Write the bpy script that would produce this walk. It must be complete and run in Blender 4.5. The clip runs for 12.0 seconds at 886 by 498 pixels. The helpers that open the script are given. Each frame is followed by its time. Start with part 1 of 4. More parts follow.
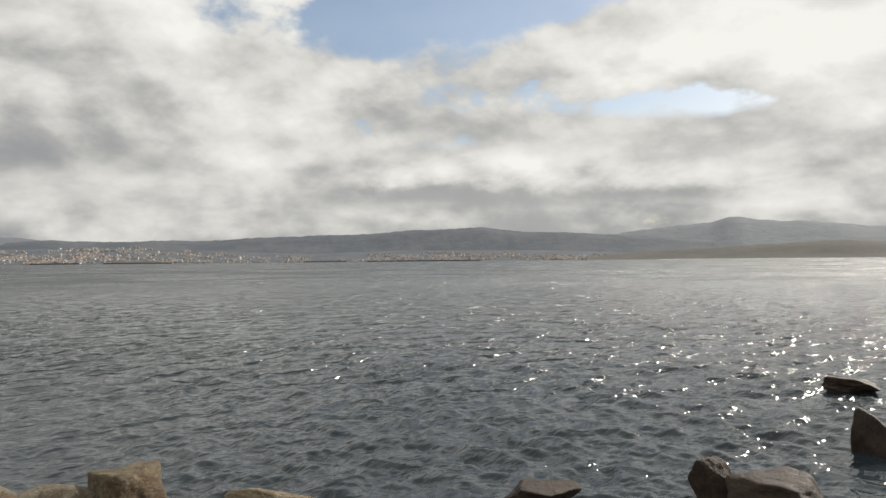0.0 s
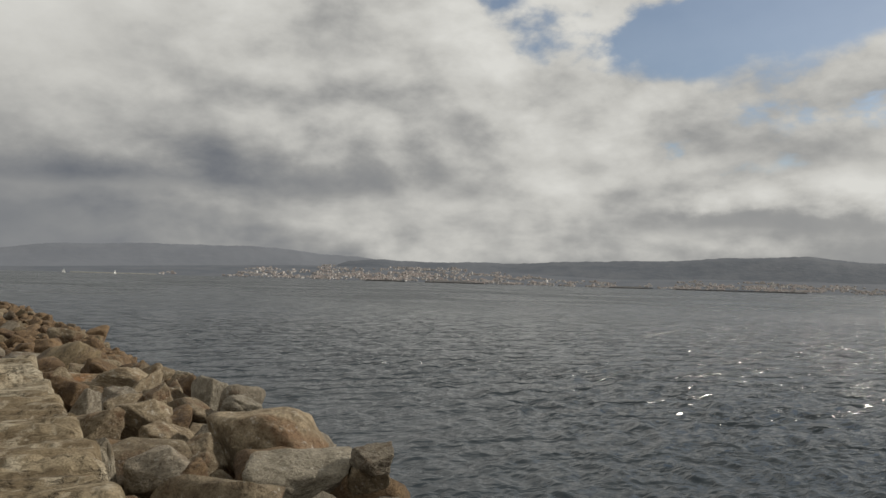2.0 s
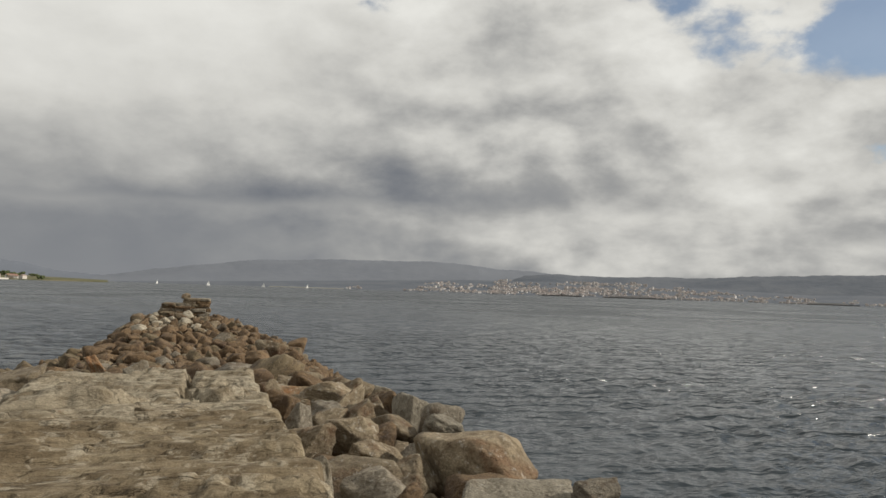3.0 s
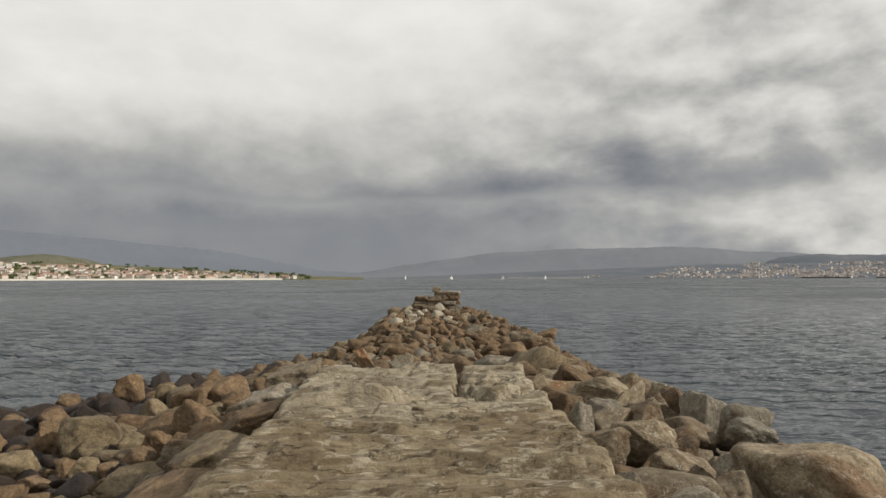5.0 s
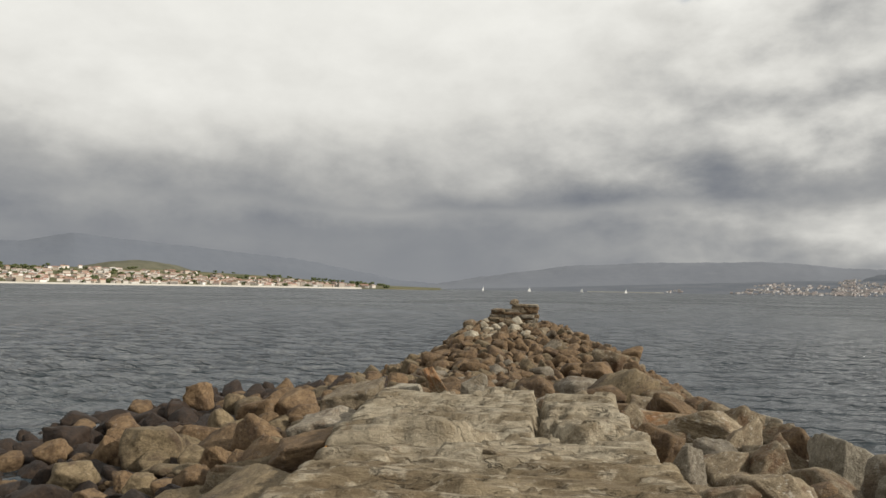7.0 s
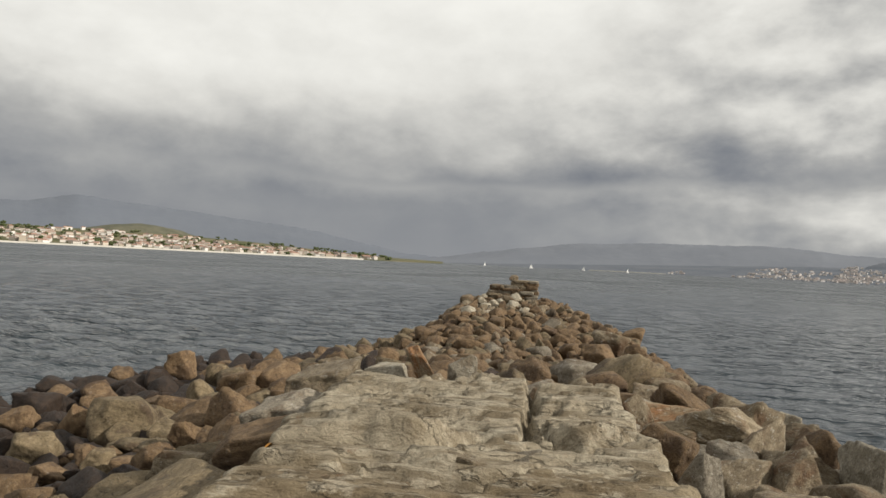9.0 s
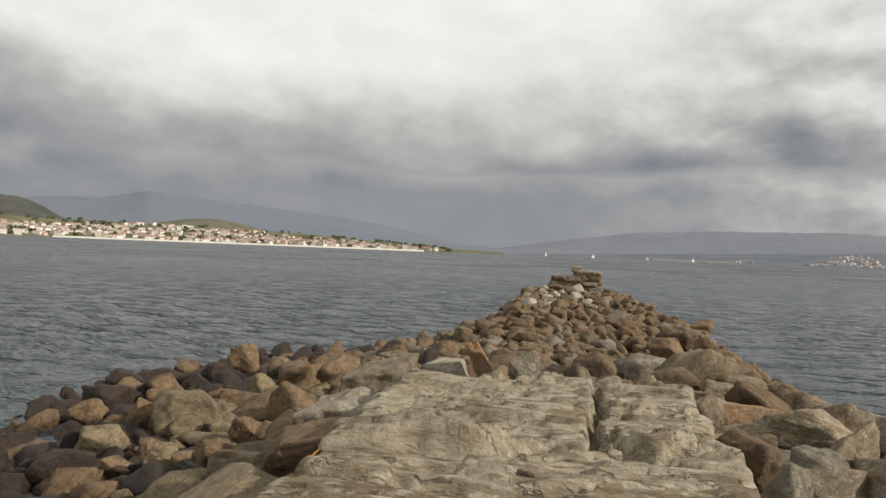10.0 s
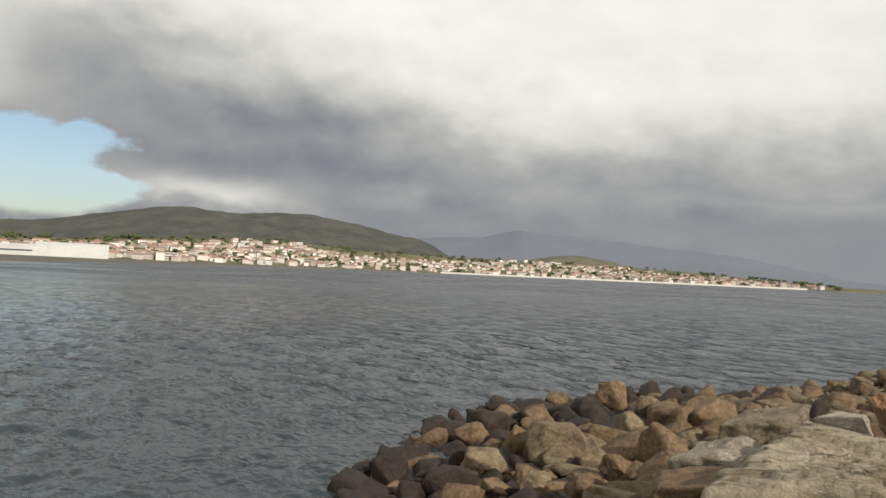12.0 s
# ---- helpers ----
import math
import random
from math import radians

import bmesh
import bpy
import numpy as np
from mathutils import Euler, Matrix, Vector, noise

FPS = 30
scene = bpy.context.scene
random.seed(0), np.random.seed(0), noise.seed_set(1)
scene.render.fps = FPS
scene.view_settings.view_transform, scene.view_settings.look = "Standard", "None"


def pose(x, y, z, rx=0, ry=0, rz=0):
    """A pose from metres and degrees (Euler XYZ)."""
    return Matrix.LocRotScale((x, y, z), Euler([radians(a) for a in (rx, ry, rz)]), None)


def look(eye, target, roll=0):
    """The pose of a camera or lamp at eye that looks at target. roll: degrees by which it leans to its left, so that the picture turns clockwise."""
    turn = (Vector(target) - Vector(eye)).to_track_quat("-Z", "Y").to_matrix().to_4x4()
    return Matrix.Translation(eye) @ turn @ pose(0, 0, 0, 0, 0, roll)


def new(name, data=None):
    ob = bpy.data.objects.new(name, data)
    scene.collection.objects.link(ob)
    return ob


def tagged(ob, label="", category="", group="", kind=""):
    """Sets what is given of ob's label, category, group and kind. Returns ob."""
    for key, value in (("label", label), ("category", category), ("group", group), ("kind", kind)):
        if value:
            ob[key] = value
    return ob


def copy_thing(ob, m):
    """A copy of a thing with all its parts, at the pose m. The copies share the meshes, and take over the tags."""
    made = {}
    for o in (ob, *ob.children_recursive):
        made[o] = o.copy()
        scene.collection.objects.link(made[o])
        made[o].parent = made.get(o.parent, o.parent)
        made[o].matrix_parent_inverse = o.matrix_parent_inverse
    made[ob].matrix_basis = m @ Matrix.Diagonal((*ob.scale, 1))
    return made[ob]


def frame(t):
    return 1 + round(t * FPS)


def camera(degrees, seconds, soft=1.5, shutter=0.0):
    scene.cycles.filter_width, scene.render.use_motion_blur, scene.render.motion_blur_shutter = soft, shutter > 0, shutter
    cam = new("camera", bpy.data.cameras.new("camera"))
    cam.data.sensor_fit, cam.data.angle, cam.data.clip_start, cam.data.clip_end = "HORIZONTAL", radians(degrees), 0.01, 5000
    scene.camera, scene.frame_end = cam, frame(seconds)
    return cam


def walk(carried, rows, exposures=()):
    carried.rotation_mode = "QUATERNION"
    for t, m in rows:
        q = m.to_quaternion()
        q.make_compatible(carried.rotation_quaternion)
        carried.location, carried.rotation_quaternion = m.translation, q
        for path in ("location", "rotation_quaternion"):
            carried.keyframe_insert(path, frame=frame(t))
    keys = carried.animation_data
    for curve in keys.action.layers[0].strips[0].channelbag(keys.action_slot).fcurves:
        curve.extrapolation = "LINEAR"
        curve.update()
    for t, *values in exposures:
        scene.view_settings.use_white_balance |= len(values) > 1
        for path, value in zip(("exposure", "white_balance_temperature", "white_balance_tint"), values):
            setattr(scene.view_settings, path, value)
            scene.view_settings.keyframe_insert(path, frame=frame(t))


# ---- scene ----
cam = camera(61.0, 12.0)
PATH = [
    (0, (0.099, -0.014, 1.71), (0.108, 1.985, 1.738), -0.5),
    (0.5, (-0.349, 0.281, 1.706), (-0.43, 2.279, 1.769), -1.1),
    (1, (-0.8, 0.597, 1.685), (-1.169, 2.556, 1.854), -0.3),
    (1.5, (-1.346, 0.959, 1.648), (-1.821, 2.896, 1.799), 0.3),
    (2, (-1.771, 1.197, 1.619), (-2.543, 3.04, 1.705), 1.7),
    (2.5, (-2.04, 1.336, 1.657), (-2.99, 3.093, 1.75), 2.6),
    (3, (-2.346, 1.383, 1.662), (-3.523, 2.997, 1.773), 1.9),
    (3.5, (-2.662, 1.495, 1.64), (-3.99, 2.987, 1.734), 2.8),
    (3.7, (-2.739, 1.515, 1.625), (-4.14, 2.939, 1.723), 2.1),
    (5.3, (-3.884, 2.07, 1.592), (-5.535, 3.196, 1.676), 0.7),
    (5.5, (-4.025, 2.17, 1.602), (-5.703, 3.253, 1.699), 1.5),
    (6, (-4.372, 2.41, 1.584), (-6.093, 3.423, 1.693), 2.2),
    (6.5, (-4.688, 2.604, 1.581), (-6.414, 3.608, 1.694), 0.7),
    (7, (-4.981, 2.863, 1.604), (-6.709, 3.865, 1.707), 1.0),
    (7.2, (-5.088, 2.949, 1.599), (-6.812, 3.958, 1.694), 1.7),
    (9, (-6.086, 3.783, 1.578), (-7.819, 4.782, 1.611), 2.9),
    (9.5, (-6.377, 3.93, 1.588), (-8.103, 4.939, 1.61), 1.2),
    (10, (-6.484, 4.04, 1.607), (-8.291, 4.898, 1.609), 2.3),
    (10.5, (-6.533, 4.062, 1.591), (-8.433, 4.688, 1.579), 1.9),
    (11, (-6.58, 4.027, 1.596), (-8.526, 4.491, 1.602), 2.0),
    (11.5, (-6.584, 3.985, 1.59), (-8.561, 4.287, 1.609), 2.4),
    (12, (-6.499, 3.933, 1.61), (-8.497, 3.865, 1.668), 2.6),
]
walk(cam, [(t, look(eye, target, roll)) for t, eye, target, roll in PATH],
     exposures=[(0, 0.02), (0.5, 0.0), (1.0, -0.13), (1.5, -0.33), (2.0, -0.38), (2.6, -0.25), (3.7, -0.18), (5.5, -0.06), (7.2, -0.04), (9.0, 0.03), (9.6, 0.08), (12, 0.08)])

# ---- world, sun, exposure ----
WATER = -4.0
SUN_AZ, SUN_EL = -48.0, 30.0      # azimuth counted to the left of +y, in degrees


def way(az, el=0.0):
    a, e = radians(az), radians(el)
    return Vector((-math.sin(a) * math.cos(e), math.cos(a) * math.cos(e), math.sin(e)))


class Nodes:
    """Small wrapper that adds nodes and links them."""

    def __init__(self, tree):
        self.tree = tree

    def add(self, kind, inputs=None, **attrs):
        n = self.tree.nodes.new(kind)
        for k, v in attrs.items():
            setattr(n, k, v)
        for k, v in (inputs or {}).items():
            self.put(n.inputs[k], v)
        return n

    def put(self, socket, v):
        if isinstance(v, bpy.types.NodeSocket):
            self.tree.links.new(v, socket)
        else:
            socket.default_value = v

    def math(self, op, a, b=0.0, c=0.0, clamp=False):
        n = self.add("ShaderNodeMath", operation=op, use_clamp=clamp)
        for s, v in zip(n.inputs, (a, b, c)):
            self.put(s, v)
        return n.outputs[0]

    def step(self, v, lo, hi, a=0.0, b=1.0):
        n = self.add("ShaderNodeMapRange", {0: v, 1: lo, 2: hi, 3: a, 4: b}, interpolation_type="SMOOTHSTEP")
        return n.outputs[0]

    def mix(self, f, a, b, blend="MIX"):
        n = self.add("ShaderNodeMix", data_type="RGBA", blend_type=blend)
        for i, v in ((0, f), (6, a), (7, b)):
            self.put(n.inputs[i], v)
        return n.outputs[2]

    def noise(self, vec, scale, detail=5.0, rough=0.55, dist=0.0):
        return self.add("ShaderNodeTexNoise", {"Vector": vec, "Scale": scale, "Detail": detail, "Roughness": rough, "Distortion": dist}).outputs[0]

    def ramp(self, f, stops):
        n = self.add("ShaderNodeValToRGB", {0: f})
        e = n.color_ramp.elements
        while len(e) < len(stops):
            e.new(0.5)
        for el, (p, c) in zip(e, stops):
            el.position, el.color = p, (*c, 1)
        return n.outputs[0]


def build_world():
    w = bpy.data.worlds.new("sky")
    scene.world = w
    w.use_nodes = True
    w.node_tree.nodes.clear()
    g = Nodes(w.node_tree)
    sky = g.add("ShaderNodeTexSky", sky_type="NISHITA", sun_disc=False, sun_elevation=radians(SUN_EL), sun_rotation=radians(-SUN_AZ), air_density=1.0, dust_density=1.2)
    co = g.add("ShaderNodeTexCoord").outputs["Generated"]
    sep = g.add("ShaderNodeSeparateXYZ", {0: co})
    x, y, z = sep.outputs
    az = g.math("MULTIPLY", g.math("ARCTAN2", g.math("MULTIPLY", x, -1.0), y), 57.2958)
    el = g.math("MULTIPLY", g.math("ARCSINE", z), 57.2958)
    # the deck lies flat overhead: its texture is laid on a plane and shortens towards the horizon
    inv = g.math("DIVIDE", 1.0, g.math("ADD", g.math("MAXIMUM", z, 0.0), 0.30))
    q = g.add("ShaderNodeCombineXYZ", {0: g.math("MULTIPLY", x, inv), 1: g.math("MULTIPLY", y, inv), 2: g.math("MULTIPLY", z, 2.0)}).outputs[0]
    s = way(SUN_AZ)
    q2 = g.add("ShaderNodeVectorMath", {0: q, 1: (s.x * 0.13, s.y * 0.13, 0.10)}, operation="ADD").outputs[0]
    n1 = g.noise(q, 1.35, 9.0, 0.47, 0.25)
    n2 = g.noise(q2, 1.35, 6.0, 0.45, 0.25)
    p = g.add("ShaderNodeMapping", {0: co, 3: (1.0, 1.0, 1.7)}).outputs[0]
    p2 = g.add("ShaderNodeVectorMath", {0: p, 1: (s.x * 0.025, s.y * 0.025, 0.045)}, operation="ADD").outputs[0]
    puff = g.noise(p, 8.5, 11.0, 0.56, 0.1)
    puff2 = g.noise(p2, 8.5, 7.0, 0.50, 0.1)
    el_w = g.math("ADD", el, g.math("ADD", g.math("MULTIPLY", g.math("SUBTRACT", puff, 0.5), 3.2), g.math("MULTIPLY", g.math("SUBTRACT", n1, 0.5), 3.0)))
    az_w = g.math("ADD", az, g.math("ADD", g.math("MULTIPLY", g.math("SUBTRACT", n2, 0.5), 14.0), g.math("MULTIPLY", g.math("SUBTRACT", puff2, 0.5), 8.0)))

    def blob(a, e, sa, se, amount, az_s=az_w, el_s=el_w):
        da = g.math("DIVIDE", g.math("SUBTRACT", az_s, a), sa)
        de = g.math("DIVIDE", g.math("SUBTRACT", el_s, e), se)
        r2 = g.math("ADD", g.math("MULTIPLY", da, da), g.math("MULTIPLY", de, de))
        return g.math("MULTIPLY", g.math("POWER", 2.71828, g.math("MULTIPLY", r2, -1.0)), amount)

    def total(first, blobs):
        for q in blobs:
            first = g.math("ADD", first, blob(*q))
        return first

    def profile(e, stops):
        n = g.ramp(g.math("DIVIDE", e, 30.0, clamp=True), [(a / 30.0, (v, v, v)) for a, v in stops])
        return n

    # where the cloud deck opens
    cover = g.math("ADD", 0.88, g.math("ADD", g.math("MULTIPLY", g.math("SUBTRACT", n1, 0.5), 1.6), g.math("MULTIPLY", g.math("SUBTRACT", puff, 0.5), 1.6)))
    cover = total(cover, COVER)
    mask = g.step(cover, 0.28, 0.54, 0.10, 1.0)
    # how bright the deck is: a clearing sky to one side, a rain front to the other
    clear = profile(el_w, [(0, 0.56), (4, 0.60), (8, 0.64), (14, 0.74), (30, 0.78)])
    front = profile(el_w, [(0, 0.33), (4.5, 0.33), (6.5, 0.45), (9.5, 0.66), (13, 0.85), (18, 0.95)])
    light = g.add("ShaderNodeSeparateColor", {0: g.mix(g.step(az_w, 22, 58), clear, front)}).outputs[0]
    calm = g.math("SUBTRACT", 1.0, blob(65, 1.0, 30, 6.0, 0.88, az, el))
    relief = g.math("ADD", g.math("MULTIPLY", g.math("SUBTRACT", n1, n2), 0.55), g.math("ADD", g.math("MULTIPLY", g.math("SUBTRACT", puff, puff2), 0.62), g.math("MULTIPLY", g.math("SUBTRACT", n1, 0.5), 0.48)))
    light = g.math("ADD", light, g.math("MULTIPLY", relief, g.math("MULTIPLY", calm, g.step(az, 28, 62, 1.35, 0.42))))
    light = total(light, LIGHT)
    # a long flat cloud base that darkens sharply at its lower edge and fades upward
    el_s = g.math("ADD", el, g.math("ADD", g.math("MULTIPLY", g.math("SUBTRACT", n1, 0.5), 3.0), g.math("MULTIPLY", g.math("SUBTRACT", puff, 0.5), 2.2)))
    shelf = g.math("MULTIPLY", g.step(el_s, 5.9, 6.8), g.step(el_s, 6.8, 12.5, 1.0, 0.0))
    shelf = g.math("MULTIPLY", shelf, g.math("MULTIPLY", g.step(az_w, 18, 44), g.step(az_w, 60, 90, 1.0, 0.35)))
    light = g.math("SUBTRACT", light, g.math("MULTIPLY", shelf, 0.10))
    floor = g.math("ADD", g.step(az, 20, 50, 0.46, 0.25), g.math("MULTIPLY", g.math("SUBTRACT", puff, 0.5), 0.3))
    light = g.math("SMOOTH_MAX", light, floor, 0.16)
    cloud = g.ramp(light, [(0.0, (0.145, 0.154, 0.172)), (0.25, (0.196, 0.210, 0.236)), (0.5, (0.42, 0.42, 0.41)), (0.75, (0.70, 0.69, 0.65)), (1.0, (0.90, 0.89, 0.84))])
    blue = g.mix(1.0, sky.outputs[0], (0.105, 0.105, 0.105, 1), "MULTIPLY")
    col = g.mix(mask, blue, cloud)
    bg = g.add("ShaderNodeBackground", {0: col, 1: 1.0})
    g.add("ShaderNodeOutputWorld", {0: bg.outputs[0]})


# cloud openings and tones: azimuth, elevation, widths, amount (degrees)
COVER = [(5, 17.6, 14, 3.6, -0.78), (21, 22, 9, 3.0, -0.66), (-10, 20.5, 14, 2.8, -0.72), (-19, 10.8, 12, 1.6, -0.40), (1, 8.0, 7, 1.6, -0.34), (-8, 11.2, 9, 1.2, -0.28), (10, 5.2, 6, 1.2, -0.30),
         (119, 5.5, 6, 3.0, -1.15), (40, 21, 5, 1.8, -0.50), (78, 12, 28, 14, 0.50), (36, 9, 16, 6, 0.55), (-6, 6.5, 14, 1.8, 0.35), (-18, 15, 12, 2.0, 0.30), (8, 11, 12, 2.5, 0.25)]
LIGHT = [(39, 8.6, 6, 2.2, 0.10), (46, 7.2, 14, 1.4, -0.09), (27, 9.0, 8, 2.5, -0.13), (24, 14, 10, 5, -0.08), (109.5, 5.0, 6, 1.1, 0.42), (26, 4.2, 12, 2.0, 0.10), (-6, 7.0, 9, 1.1, 0.10), (33, 15, 9, 3.0, 0.05), (-20, 14.8, 13, 2.8, 0.22), (-8, 7.6, 12, 1.6, 0.22), (52, 15.5, 5, 3, 0.10), (43, 14, 12, 8, -0.09), (29, 8.6, 10, 1.7, -0.05), (1, 5.0, 7, 0.6, -0.26),
         (-15, 5.0, 8, 0.6, -0.16), (104, 11, 13, 4.5, -0.36), (118, 14, 8, 4, -0.34), (16, 11, 9, 1.8, -0.10)]
build_world()

sun_data = bpy.data.lights.new("sun", "SUN")
sun_data.energy, sun_data.angle, sun_data.color = 4.8, radians(1.5), (1.0, 0.93, 0.82)
sun = new("sun", sun_data)
sun.matrix_world = look(way(SUN_AZ, SUN_EL) * 100, (0, 0, 0))


# ---- materials ----
def material(name):
    m = bpy.data.materials.new(name)
    m.use_nodes = True
    m.node_tree.nodes.clear()
    g = Nodes(m.node_tree)
    b = g.add("ShaderNodeBsdfPrincipled")
    g.add("ShaderNodeOutputMaterial", {0: b.outputs[0]})
    return m, g, b


def stone(name, base, light, stain, rough=0.85, stain_at=0.56, grain=1.0, spots=0.5):
    """Weathered granite: mottled, veined, with stains and pale lichen spots, varied from piece to piece."""
    m, g, b = material(name)
    co = g.add("ShaderNodeTexCoord").outputs["Object"]
    rnd = g.add("ShaderNodeObjectInfo").outputs["Random"]
    co = g.add("ShaderNodeVectorMath", {0: co, 1: g.add("ShaderNodeCombineXYZ", {0: g.math("MULTIPLY", rnd, 37.0), 1: g.math("MULTIPLY", rnd, 91.0)}).outputs[0]}, operation="ADD").outputs[0]
    big = g.noise(co, 1.6 * grain, 6, 0.6, 0.4)
    mid = g.noise(co, 6.5 * grain, 8, 0.65)
    fine = g.noise(co, 45 * grain, 4, 0.7)
    c = g.mix(g.step(mid, 0.36, 0.66), (*base, 1), (*light, 1))
    c = g.mix(g.math("MULTIPLY", g.step(big, stain_at - 0.06, stain_at + 0.10), 0.8), c, (*stain, 1))
    lich = g.math("MULTIPLY", g.step(g.noise(co, 9 * grain, 7, 0.74), 0.56, 0.66), spots)
    c = g.mix(lich, c, (0.50, 0.48, 0.42, 1))
    pits = g.noise(co, 11 * grain, 6, 0.72, 0.6)
    c = g.mix(g.math("MULTIPLY", g.step(pits, 0.46, 0.36), 0.55), c, (stain[0] * 0.45, stain[1] * 0.45, stain[2] * 0.5, 1))
    tone = g.step(fine, 0.25, 0.75, 0.68, 1.28)
    vary = g.math("ADD", 0.78, g.math("MULTIPLY", rnd, 0.46))
    k = g.math("MULTIPLY", tone, vary)
    c = g.mix(1.0, c, g.add("ShaderNodeCombineXYZ", {0: k, 1: k, 2: k}).outputs[0], "MULTIPLY")
    g.put(b.inputs["Base Color"], c)
    g.put(b.inputs["Roughness"], g.step(mid, 0.2, 0.8, rough - 0.12, rough + 0.1))
    b.inputs["Specular IOR Level"].default_value = 0.3
    h = g.math("ADD", g.math("MULTIPLY", mid, 0.9), g.math("ADD", g.math("MULTIPLY", fine, 0.16), g.math("ADD", g.math("MULTIPLY", pits, 0.6), g.math("MULTIPLY", big, 0.5))))
    bump = g.add("ShaderNodeBump", {"Height": h, "Strength": 1.0, "Distance": 0.08 / grain})
    g.put(b.inputs["Normal"], bump.outputs[0])
    return m


tan = stone("tan_granite", (0.142, 0.108, 0.068), (0.255, 0.208, 0.140), (0.125, 0.070, 0.036))
brown = stone("brown_granite", (0.112, 0.071, 0.038), (0.190, 0.128, 0.071), (0.060, 0.036, 0.021), spots=0.15)
grey = stone("grey_granite", (0.165, 0.140, 0.105), (0.275, 0.240, 0.184), (0.12, 0.086, 0.055))
ochre = stone("ochre_granite", (0.122, 0.092, 0.052), (0.205, 0.158, 0.096), (0.062, 0.040, 0.026), spots=0.12)
white = stone("pale_granite", (0.215, 0.188, 0.140), (0.335, 0.300, 0.235), (0.19, 0.148, 0.098))
orange = stone("rust_stained_granite", (0.23, 0.160, 0.092), (0.33, 0.265, 0.178), (0.25, 0.110, 0.038), stain_at=0.50)
dark = stone("wet_weedy_rock", (0.022, 0.014, 0.010), (0.045, 0.029, 0.019), (0.014, 0.009, 0.007), rough=0.68, spots=0.0)


def slab_material(name, low, high, soil, soil_amount):
    m, g, b = material(name)
    co = g.add("ShaderNodeTexCoord").outputs["Object"]
    streak = g.add("ShaderNodeMapping", {0: co, 3: (6.0, 1.3, 3.0)}).outputs[0]
    streak2 = g.add("ShaderNodeMapping", {0: co, 3: (19.0, 4.5, 8.0)}).outputs[0]
    a = g.noise(streak, 1.0, 8, 0.66, 0.5)
    f = g.noise(streak2, 1.0, 7, 0.68, 0.5)
    big = g.noise(co, 0.9, 5, 0.6, 0.3)
    patch = g.noise(g.add("ShaderNodeMapping", {0: co, 3: (1.6, 0.8, 1.0)}).outputs[0], 4.2, 8, 0.68, 0.2)
    fine = g.noise(co, 55, 4, 0.7)
    c = g.mix(g.step(a, 0.38, 0.60), (*low, 1), (*high, 1))
    c = g.mix(g.math("MULTIPLY", g.step(big, 0.40, 0.60), soil_amount), c, (*soil, 1))
    c = g.mix(g.math("MULTIPLY", g.step(patch, 0.52, 0.62), 0.62), c, (0.475, 0.42, 0.32, 1))
    c = g.mix(g.math("MULTIPLY", g.step(g.noise(co, 2.3, 6, 0.7, 0.5), 0.62, 0.72), 0.7), c, (0.20, 0.105, 0.055, 1))
    c = g.mix(g.math("MULTIPLY", g.step(f, 0.56, 0.68), 0.6), c, (0.095, 0.070, 0.046, 1))
    k = g.step(fine, 0.2, 0.8, 0.74, 1.2)
    c = g.mix(1.0, c, g.add("ShaderNodeCombineXYZ", {0: k, 1: k, 2: k}).outputs[0], "MULTIPLY")
    crack_n = g.noise(g.add("ShaderNodeMapping", {0: co, 3: (5.5, 0.8, 2.0)}).outputs[0], 1.0, 6, 0.58, 0.25)
    crack = g.step(g.math("ABSOLUTE", g.math("SUBTRACT", crack_n, 0.5)), 0.0, 0.016, 1.0, 0.0)
    crack = g.math("MULTIPLY", crack, g.step(patch, 0.42, 0.52))
    c = g.mix(g.math("MULTIPLY", crack, 0.12), c, (0.06, 0.045, 0.032, 1))
    g.put(b.inputs["Base Color"], c)
    b.inputs["Roughness"].default_value = 0.88
    b.inputs["Specular IOR Level"].default_value = 0.25
    h = g.math("SUBTRACT", g.math("ADD", g.math("MULTIPLY", f, 1.0), g.math("ADD", g.math("MULTIPLY", fine, 0.25), g.math("MULTIPLY", a, 0.8))), g.math("MULTIPLY", crack, 0.7))
    g.put(b.inputs["Normal"], g.add("ShaderNodeBump", {"Height": h, "Strength": 1.0, "Distance": 0.06}).outputs[0])
    return m


